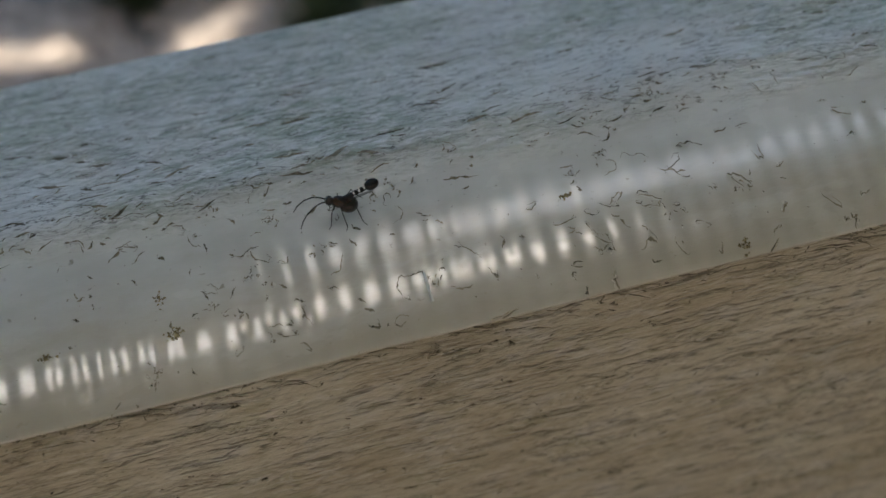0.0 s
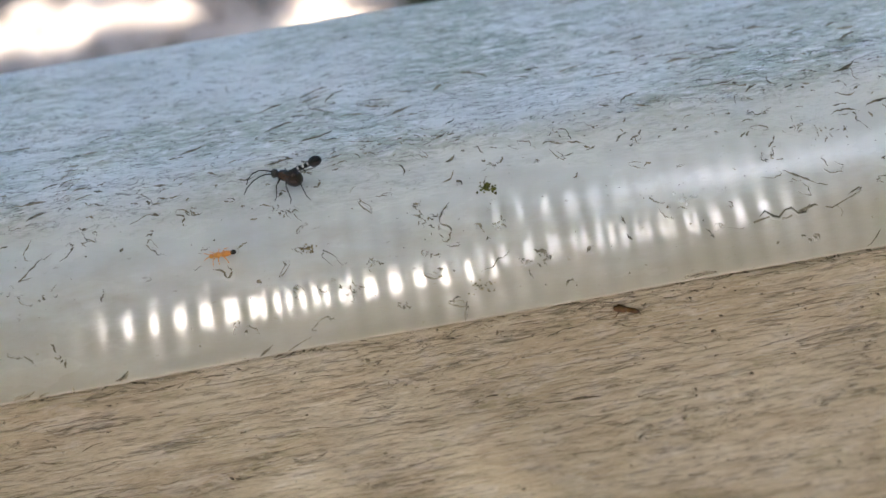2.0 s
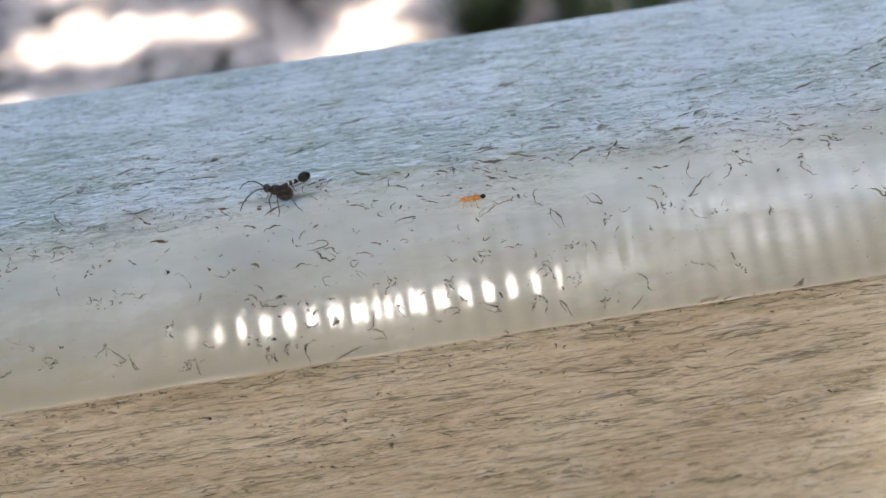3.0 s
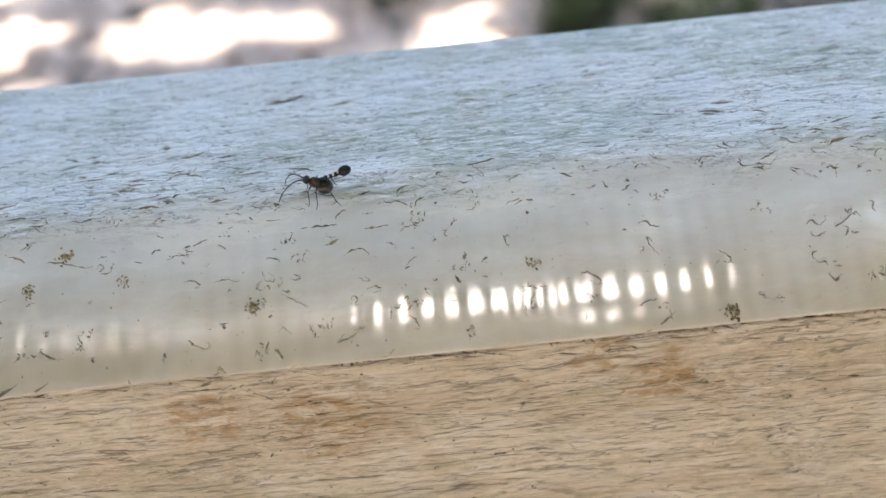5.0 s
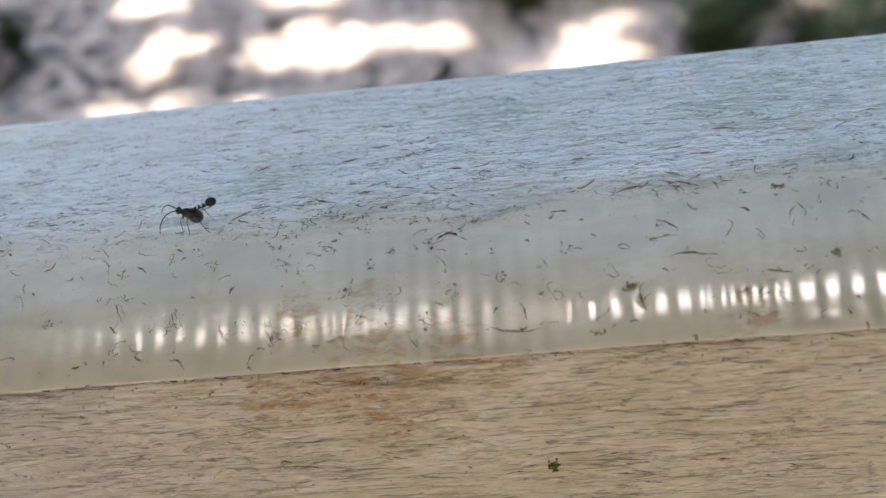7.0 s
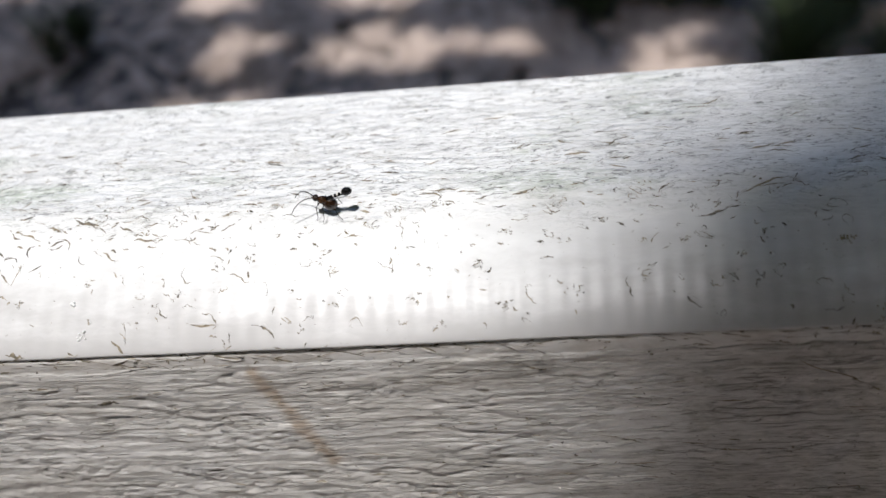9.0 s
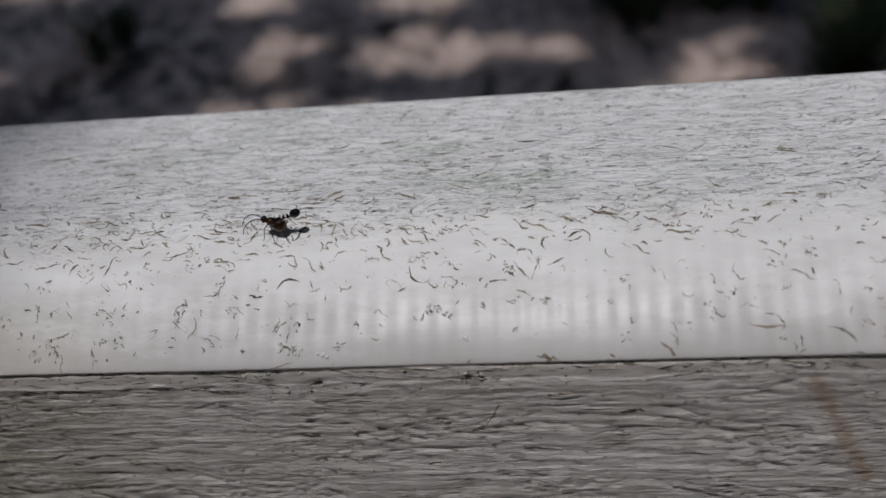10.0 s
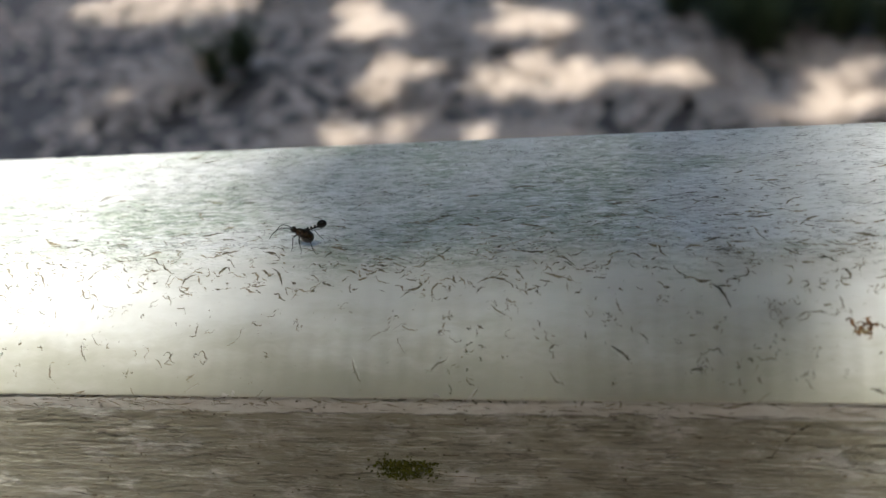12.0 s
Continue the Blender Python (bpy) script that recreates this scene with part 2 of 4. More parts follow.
    return k.done(c, normal, rough)


def speckled(name, dark, light, scale=1.0, rough=0.7, spec=0.4, bump=0.0, islands=False):
    """Two tones in fine noise, varied piece by piece where islands is set."""
    k = Mat(name, rough, spec)
    f = k.ramp(k.noise(k.coords(), scale, 4), 0.3, 0.7)
    if islands:
        g = k.n.new("ShaderNodeNewGeometry")
        f = k.math("ADD", k.math("MULTIPLY", f, 0.55), k.math("MULTIPLY", g.outputs["Random Per Island"], 0.45))
    return k.done(k.mix(f, dark, light), k.bump(k.noise(k.coords(), scale * 2, 3), bump) if bump else None)


M_FRONT, M_TOP = front_material(), top_material()
M_CRACK = speckled("dark_crack_dirt", (0.012, 0.011, 0.008), (0.34, 0.285, 0.2), 2.6, 0.8, 0.3, islands=True)
M_CRUMB = speckled("brown_crumb", (0.06, 0.045, 0.018), (0.42, 0.34, 0.19), 2.0, 0.85, 0.2, 0.0001, islands=True)
M_MOSS = speckled("olive_moss", (0.035, 0.04, 0.006), (0.15, 0.145, 0.024), 2.0, 0.9, 0.2, 0.0001, islands=True)
M_FIBRE = speckled("tan_fibre", (0.42, 0.34, 0.16), (0.62, 0.53, 0.3), 1.0, 0.6, 0.4)
M_CHIP = speckled("pale_paint_chip", (0.6, 0.6, 0.58), (0.8, 0.8, 0.78), 1.0, 0.4, 0.5)
M_BROWN = speckled("brown_husk", (0.06, 0.025, 0.008), (0.2, 0.09, 0.02), 2.0, 0.5, 0.5, 0.00005)
M_BLACK = speckled("shiny_black_chitin", (0.003, 0.003, 0.004), (0.008, 0.007, 0.007), 3.0, 0.1, 0.3)
M_DARK = speckled("dark_brown_chitin", (0.006, 0.004, 0.003), (0.025, 0.012, 0.006), 4.0, 0.25, 0.45)
M_AMBER = speckled("amber_brown_chitin", (0.005, 0.0025, 0.0012), (0.035, 0.015, 0.005), 2.2, 0.1, 0.5)
M_ORANGE = speckled("orange_chitin", (0.55, 0.2, 0.03), (0.75, 0.34, 0.06), 2.5, 0.35, 0.5)
M_PALE = speckled("pale_band", (0.5, 0.47, 0.4), (0.75, 0.72, 0.65), 3.0, 0.3, 0.5)
M_WING = speckled("clear_smoky_wing", (0.05, 0.048, 0.045), (0.14, 0.135, 0.13), 2.0, 0.2, 0.5)
M_WING.node_tree.nodes["Principled BSDF"].inputs["Alpha"].default_value = 0.3
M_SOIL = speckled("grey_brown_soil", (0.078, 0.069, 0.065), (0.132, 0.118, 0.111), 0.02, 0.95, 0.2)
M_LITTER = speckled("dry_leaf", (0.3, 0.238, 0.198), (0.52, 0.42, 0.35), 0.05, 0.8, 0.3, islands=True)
M_GREEN = speckled("green_blade", (0.018, 0.03, 0.009), (0.06, 0.078, 0.028), 0.1, 0.6, 0.4, islands=True)
M_BARK = speckled("bark", (0.08, 0.06, 0.045), (0.2, 0.16, 0.12), 0.03, 0.9, 0.2, 0.01)


def leaf_material():
    k = Mat("tree_leaf", 0.5, 0.4)
    g = k.n.new("ShaderNodeNewGeometry")
    c = k.mix(g.outputs["Random Per Island"], (0.035, 0.06, 0.015), (0.09, 0.12, 0.03))
    k.b.inputs["Transmission Weight"].default_value = 0.0
    t = k.n.new("ShaderNodeBsdfTranslucent")
    k.set(t.inputs["Color"], (0.1, 0.16, 0.03))
    s = k.n.new("ShaderNodeMixShader")
    s.inputs[0].default_value = 0.3
    k.set(k.b.inputs["Base Color"], c)
    k.l.new(k.b.outputs[0], s.inputs[1]), k.l.new(t.outputs[0], s.inputs[2])
    k.l.new(s.outputs[0], k.n["Material Output"].inputs["Surface"])
    return k.m


M_LEAF = leaf_material()


# ---- building helpers ----
def part(name, bm, material, parent=None, label=""):
    """Links a bmesh as one smooth mesh object under a thing or a part."""
    me = bpy.data.meshes.new(name)
    bm.to_mesh(me)
    bm.free()
    for p in me.polygons:
        p.use_smooth = True
    me.materials.append(material)
    ob = new(name, me)
    ob.parent = parent
    return tagged(ob, label)


def mesh(name, verts, faces, materials, parent=None, label="", slots=None, smooth=True):
    me = bpy.data.meshes.new(name)
    me.from_pydata(np.asarray(verts).tolist() if not isinstance(verts, list) else verts, [], faces)
    for m in materials:
        me.materials.append(m)
    if slots is not None:
        me.polygons.foreach_set("material_index", slots)
    me.polygons.foreach_set("use_smooth", [smooth] * len(me.polygons))
    me.update()
    ob = new(name, me)
    ob.parent = parent
    return tagged(ob, label)


def ellipsoid(bm, centre, radii, tilt=0.0, u=16, v=10, lumps=0.0, seed=0):
    """An ellipsoid in millimetres, tilted about y."""
    m = pose(*[c / 1000 for c in centre], 0, tilt, 0) @ Matrix.Diagonal((*[r / 1000 for r in radii], 1))
    made = bmesh.ops.create_uvsphere(bm, u_segments=u, v_segments=v, radius=1)["verts"]
    for q in made:
        if lumps:
            q.co *= 1 + lumps * noise.noise(q.co * 2.3 + Vector((seed * 7.1, 0, 0)))
        q.co = m @ q.co


def tube(bm, points, radii, sides=7):
    """A tapered tube through points, in millimetres."""
    pts = [Vector(p) / 1000 for p in points]
    rings = []
    for i, p in enumerate(pts):
        way = (pts[min(i + 1, len(pts) - 1)] - pts[max(i - 1, 0)]).normalized()
        a = way.orthogonal().normalized()
        b = way.cross(a)
        r = radii[i] / 1000
        rings.append([bm.verts.new(p + r * (math.cos(t) * a + math.sin(t) * b)) for t in (2 * math.pi * j / sides for j in range(sides))])
    for r0, r1 in zip(rings, rings[1:]):
        for j in range(sides):
            bm.faces.new((r0[j], r0[(j + 1) % sides], r1[(j + 1) % sides], r1[j]))
    bm.faces.new(rings[0][::-1]), bm.faces.new(rings[-1])


# ---- the rail ----
GRID = {}


def lattice(x, y, seed):
    """Smooth value noise on a unit lattice, from -1 to 1."""
    if seed not in GRID:
        GRID[seed] = np.random.RandomState(seed).uniform(-1, 1, (1024, 256))
    g = GRID[seed]
    i, j = np.floor(x).astype(int), np.floor(y).astype(int)
    u, w = x - i, y - j
    u, w = u * u * (3 - 2 * u), w * w * (3 - 2 * w)
    at = lambda a, b: g[a % 1024, b % 256]
    return (at(i, j) * (1 - u) + at(i + 1, j) * u) * (1 - w) + (at(i, j + 1) * (1 - u) + at(i + 1, j + 1) * u) * w


BEVEL_W, BEVEL_H, WIDTH, DEPTH = 14.0, 7.9, 37.6, 62.0


def bevel_z(y):
    u = np.clip(1 - np.asarray(y, float) / BEVEL_W, 0, 1)
    return -BEVEL_H * (1 - (1 - u ** 1.3) ** (1 / 1.3))


def bevel_slope(y):
    return np.minimum((bevel_z(np.asarray(y, float) + 0.05) - bevel_z(np.asarray(y, float) - 0.05)) / 0.1, 4.0)


def furrows(x, v, stretch, pitch, seed, wide):
    """Broken grooves that follow the level curves of a stretched noise: 1 in a groove."""
    n = lattice(x * stretch, v * pitch, seed) + 0.45 * lattice(x * stretch * 2.3, v * pitch * 2.1, seed + 1)
    t = n * 3.0 - np.floor(n * 3.0) - 0.5
    gate = np.clip(1.6 * lattice(x * stretch * 1.7 + 40, v * pitch * 0.8, seed + 2) + 0.5, 0, 1)
    return np.exp(-(t / wide) ** 2) * gate


def relief(x, s, zone):
    """Height of the surface over its plan, in millimetres. zone 0 front, 1 bevel, 2 top; s runs up the front, then over the top."""
    warp = 2.2 * lattice(x * 0.045, s * 0.16, 3) + 0.5 * lattice(x * 0.16, s * 0.5, 14)
    v = s + warp
    grain = lattice(x * 0.09 + 5, v * 1.1, 4) + 0.6 * lattice(x * 0.2, v * 2.2, 5)
    swell = lattice(x * 0.03, s * 0.1, 6)
    beat = 0.82 + 0.25 * lattice(x * 0.05, s * 0.08 + 9, 7)
    chatter = np.sin(2 * np.pi * (x + 0.25 * lattice(x * 0.12, s * 0.02, 8)) / 1.9) * beat  # shallow scallops left by the planer
    raw = np.clip((-s - np.where(x < -365, 1.6, 0.5) - 0.7 * lattice(x * 0.06, 0 * s, 21)) / 1.2, 0, 1)  # a film of paint covers the grain under the crease
    front = raw * (0.085 * grain - 0.2 * furrows(x, v, 0.05, 0.42, 15, 0.15) - 0.11 * furrows(x, v, 0.1, 0.8, 18, 0.2)) + 0.08 * swell
    front = front - 0.32 * np.exp(-((s + 0.2) / 0.14) ** 2) * np.clip(0.7 + 0.7 * lattice(x * 0.05, 0 * s, 27), 0, 1)  # a groove under the lip
    u = np.clip((s - 11.0) / 5.0, 0, 1)
    u = u * u * (3 - 2 * u)
    top = 0.04 * grain - 0.05 * furrows(x, v, 0.1, 0.6, 24, 0.2)
    return np.where(zone == 0, front, (1 - u) * 0.03 * chatter + 0.03 * swell + u * (top + 0.02 * swell))


def on_rail(x, s):
    """A place on the rail's surface in millimetres, and its normal: s below 0 runs down the front from the crease, above 0 over bevel and top."""
    x, s = np.asarray(x, float), np.asarray(s, float)
    zone = np.where(s < 0, 0, np.where(s < BEVEL_W, 1, 2))
    y = np.where(s < 0, 0.1, s)
    z = np.where(s < 0, -BEVEL_H + s, bevel_z(s))
    slope = np.where((s >= 0) & (s < BEVEL_W), bevel_slope(np.maximum(s, 0.06)), 0)
    n = np.stack([0 * s, np.where(s < 0, -1, -slope), np.where(s < 0, 0, 1)], -1)
    n = n / np.linalg.norm(n, axis=-1, keepdims=True)
    h = relief(x, s, zone)
    # the bevel's lip wanders a little over the face below
    lip = np.where((s >= 0) & (s < 1.2), (0.1 + 0.12 * lattice(x * 0.1, 0 * s, 11) + 0.05 * lattice(x * 0.5, 0 * s, 12) + 0.02 * lattice(x * 1.4, 0 * s, 13)) * (1 - s / 1.2), 0)
    p = np.stack([x, y, z], -1) + n * (h + lip)[..., None]
    return p, n


def handrail():
    rail = new("handrail")
    rail.location = (0, 0, RAIL_TOP)
    tagged(rail, "weathered pale grey painted wooden rail with sloping front edge", "handrail")
    x = np.arange(-700, 141, 0.27)
    s = np.concatenate([np.arange(-DEPTH + BEVEL_H, -32, 1.5), np.arange(-32, -0.5, 0.27), [-0.4, -0.3, -0.2, -0.1, -0.02, 0.0, 0.08, 0.22], np.arange(0.4, BEVEL_W, 0.4), np.arange(BEVEL_W, WIDTH - 2.2, 0.45)])
    X, S = np.meshgrid(x, s, indexing="ij")
    p, _ = on_rail(X, S)
    zone = np.where(s < 0, 0, np.where(s < BEVEL_W, 1, 2))
    # far edge, back and underside close the section
    a = np.linspace(0, np.pi / 2, 6)
    extra = [(WIDTH - 2 + 2 * math.sin(t), -2 + 2 * math.cos(t)) for t in a] + [(WIDTH, -DEPTH), (2.0, -DEPTH - 0.6)]
    back = np.stack([np.stack([x, 0 * x + yy, 0 * x + zz], -1) for yy, zz in extra], 1)
    p = np.concatenate([p, back], 1) / 1000
    zone = np.concatenate([zone, [2] * 6, [0, 0]])
    nx, ns = p.shape[:2]
    idx = np.arange(nx * ns).reshape(nx, ns)
    nxt = np.roll(idx, -1, 1)
    quads = np.stack([idx[:-1], idx[1:], nxt[1:], nxt[:-1]], -1).reshape(-1, 4)
    slots = np.broadcast_to(np.where(np.roll(zone, -1) == 0, 0, np.minimum(zone, np.roll(zone, -1))), (nx - 1, ns)).reshape(-1)
    me = bpy.data.meshes.new("board")
    me.vertices.add(nx * ns), me.loops.add(len(quads) * 4), me.polygons.add(len(quads))
    me.vertices.foreach_set("co", p.reshape(-1))
    me.polygons.foreach_set("loop_start", np.arange(len(quads)) * 4)
    me.loops.foreach_set("vertex_index", quads.reshape(-1))
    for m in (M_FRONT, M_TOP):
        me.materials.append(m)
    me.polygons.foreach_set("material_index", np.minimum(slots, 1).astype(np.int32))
    me.polygons.foreach_set("use_smooth", np.ones(len(quads), bool))
    me.update()
    me.validate()
    board = new("board", me)
    board.parent = rail
    for x0 in (0.125, -0.685):
        bm = bmesh.new()
        bmesh.ops.create_cube(bm, size=1, matrix=pose(x0, 0.019, -(RAIL_TOP + 0.044) / 2 - 0.015) @ Matrix.Diagonal((0.06, 0.034, RAIL_TOP - 0.03, 1)))
        bmesh.ops.bevel(bm, geom=bm.edges[:], offset=0.004, segments=2, affect="EDGES")
        part("post", bm, M_FRONT, rail)
    return rail, board


RAIL, BOARD = handrail()


def ridges(name, strokes, label, material, paint, lipped=0.5):
    """Many thin cracks on the rail in one mesh: a dark strip each, and beside most of them a lip of curled-up paint.
    A stroke: points (x, s) and a half width, in millimetres."""
    r = np.random.RandomState(len(strokes))
    mids, offs, lips, faces, slots, k = [], [], [], [], [], 0
    for pts, half in strokes:
        pts = np.asarray(pts, float)
        n = len(pts)
        way = np.gradient(pts, axis=0)
        way = way / (np.linalg.norm(way, axis=1, keepdims=True) + 1e-9)
        uneven = np.convolve(r.uniform(0.0, 2.0, n + 2), (0.15, 0.7, 0.15), "valid")
        pts = pts + r.normal(0, 0.3 * half, pts.shape)
        taper = (half * uneven * np.sin(np.linspace(0.2, np.pi - 0.2, n)))[:, None]
        side = -1.0 if r.rand() < 0.7 else 1.0  # the lip lies below the crack more often than above
        across = np.stack([-way[:, 1], way[:, 0]], -1)
        across *= np.where(across[:, 1:] * side < 0, -1, 1)
        mids.append(pts), offs.append(across * taper)
        lip = r.rand() < lipped
        lips.append(np.full(n, r.uniform(0.7, 1.5) if lip else 0.0))
        for i in range(k, k + n - 1):
            a, b = 4 * i, 4 * i + 4
            faces.append((a, b, b + 1, a + 1)), slots.append(0)
            if lip:
                faces += [(a + 1, b + 1, b + 2, a + 2), (a + 2, b + 2, b + 3, a + 3)]
                slots += [1, 1]
        k += n
    mids, offs, lips = np.concatenate(mids), np.concatenate(offs), np.concatenate(lips)[:, None]
    size = np.linalg.norm(offs, axis=1, keepdims=True)
    rows = []
    for shift, high in ((-1.0, 0.012 + 0 * size), (0.7, 0.02 + 0 * size), (1.0 + 0.5 * lips, 0.02 + 0.9 * size * lips), (1.6 + 1.6 * lips, 0.002 + 0 * size)):
        q, n = on_rail(*(mids + offs * shift).T)
        rows.append(q + n * high)
    verts = (np.stack(rows, 1).reshape(-1, 3) / 1000).tolist()
    return tagged(mesh(name, verts, faces, [material, paint], BOARD, label, slots), kind="stuff")


rnd = random.Random(7)


def curl(x, s, size, bend, aim, steps=9, wob=0.5):
    """A wandering stroke that starts at (x, s)."""
    pts, a = [], aim
    for i in range(steps):
        pts.append((x, s))
        x, s = x + size / steps * math.cos(a), s + size / steps * math.sin(a)
        a += bend / steps + rnd.uniform(-wob, wob)
    return pts


def clumped(low, high, scale, seed):
    """An x on the rail, more often where a slow noise is high."""
    while True:
        x = rnd.uniform(low, high)
        if rnd.random() < 0.55 + 0.5 * noise.noise((x * scale, seed, 0.5)):
            return x


def oval(x, s, a, b, turn):
    """A nearly closed, uneven loop."""
    start, span = rnd.uniform(0, 6.3), rnd.uniform(2.8, 5.8)
    pts = []
    for i in range(13):
        t = start + span * i / 12
        k = 1 + rnd.uniform(-0.3, 0.3)
        u, w = a * k * math.cos(t), b * k * math.sin(t)
        pts.append((x + u * math.cos(turn) - w * math.sin(turn), s + u * math.sin(turn) + w * math.cos(turn)))
    return pts


# marks with a shape of their own: x, s, length, heading, bend, half width
GREY_EDGE_MARKS = [(-481.1, 7.6, 2.5, -12, 2.6, 0.05), (-471.4, 7.7, 2.4, -50, 0.3, 0.05), (-469.8, 5.9, 2.5, 71, 0.2, 0.05), (-468.3, 7.1, 1.8, 32, 0.3, 0.05),
                   (-493.7, 5.8, 2.2, -8, -2.4, 0.055), (-496.4, 5.5, 1.6, 5, 0.5, 0.09), (-451.2, 2.0, 3.3, -1, 0.8, 0.05), (-444.7, 1.6, 2.6, -24, -1, 0.06),
                   (-458.7, 0.9, 3.4, -12, 0.3, 0.09), (-463.1, 0.3, 2.5, -15, 0.4, 0.1), (-469.5, 0.3, 2.5, -14, -0.6, 0.09)]
MID_EDGE_MARKS = [(-402.7, 9.1, 4.1, -1, 0.2, 0.08), (-398.4, 11.3, 4.8, 11, -0.6, 0.05), (-292.2, 5.7, 4.3, -3, -1.0, 0.06), (-294.5, 4.0, 2.2, -108, 1.4, 0.07),
                  (-308.6, 1.9, 5.4, -21, -0.4, 0.05), (-270.9, 6.8, 2.9, 4, 2.0, 0.06), (-277.0, 8.1, 1.8, -37, -2.6, 0.06), (-312.3, 8.9, 3.3, 13, -0.6, 0.09),
                  (-284.7, 4.1, 2.8, 1, -0.2, 0.05), (-241.0, 6.6, 2.2, -15, -2.2, 0.05), (-244.3, 9.4, 3.2, -4, 0.3, 0.08), (-239.1, 8.8, 2.1, 10, 0.3, 0.09), (-265.0, 8.7, 4.3, 10, 0.3, 0.09)]
TAN_EDGE_MARKS = [(-53.1, 9.2, 4.2, -13, 0.5, 0.06), (-66.6, 9.1, 2.4, 2, -0.4, 0.06), (-63.7, 9.3, 2.7, 8, -0.4, 0.06), (-37.9, 7.6, 2.9, 16, 1.5, 0.07),
                  (-40.1, 8.5, 2.1, -13, 0.6, 0.06), (-71.8, 5.5, 3.7, -26, 0.2, 0.07), (-49.1, 3.9, 3.0, 9, 0.8, 0.05), (-17.1, 8.9, 2.3, 20, -0.8, 0.09), (7.9, 9.3, 2.9, 4, 0.5, 0.08)]
LAST_EDGE_MARKS = [(-574.4, 9.5, 3.6, -19, -1.8, 0.1), (-581.7, 8.8, 3.4, 2, 0.3, 0.07), (-545.3, 5.9, 3.3, -8, -1.6, 0.06), (-572.9, 7.3, 2.7, -35, 0.6, 0.05),
                   (-561.5, 3.7, 2.4, -19, 0.3, 0.07), (-561.2, 7.8, 1.8, -64, 0.3, 0.06)]
TOP_MARKS = [(-483.0, 23.8, 5.3, -12, -0.5, 0.06), (-467.1, 11.8, 2.1, 7, 0.1, 0.1), (-465.0, 23.3, 2.8, -4, 0.1, 0.06), (-480.6, 12.6, 5.7, 3, -1.8, 0.05),
             (-391.4, 23.7, 3.0, 17, -0.3, 0.06), (-388.8, 20.8, 5.6, -17, -0.4, 0.06), (-385.8, 11.6, 4.4, 8, -0.2, 0.08), (-376.7, 27.3, 5.9, -5, 0.1, 0.08), (-358.3, 29.9, 5.7, 12, -0.3, 0.11)]
TOP_MARKS_TOO = [(-568.4, 10.4, 4.6, -3, 0.1, 0.09), (-591.6, 17.9, 2.8, 11, 0.1, 0.1), (-590.0, 21.4, 2.5, 8, 0.1, 0.08), (-248.5, 27.7, 4.4, 2, 0.1, 0.16),
                 (-224.2, 25.6, 2.7, 6, 0.1, 0.12), (-230.2, 24.6, 1.9, 4, 0.1, 0.11), (-419.5, 20.6, 4.4, 3, -0.4, 0.07), (-410.8, 20.3, 5.1, -12, 0.1, 0.08), (-398.0, 11.3, 5.1, 9, -0.4, 0.08)]
FRONT_MARKS = [(-462.5, -6.5, 2.8, -6, 0.2, 0.14), (-479.1, -8.2, 8.1, 7, 0.9, 0.12), (-476.4, -3.1, 2.6, -2, 0.3, 0.08), (-395.3, -3.2, 13.5, -21, 0.4, 0.06),
               (-410.6, -17.2, 5.9, 2, 1.2, 0.06), (-419.9, -3.1, 3.2, -16, 0.2, 0.1), (-208.2, -5.8, 7.5, 3, 0.3, 0.07), (-221.6, -1.3, 7.0, 13, -0.2, 0.09),
               (-554.1, -0.3, 6.9, -6, 0.4, 0.08), (-547.5, -7.0, 7.3, 24, -1.8, 0.07), (-582.1, -1.8, 10.8, -148, 0.3, 0.05)]


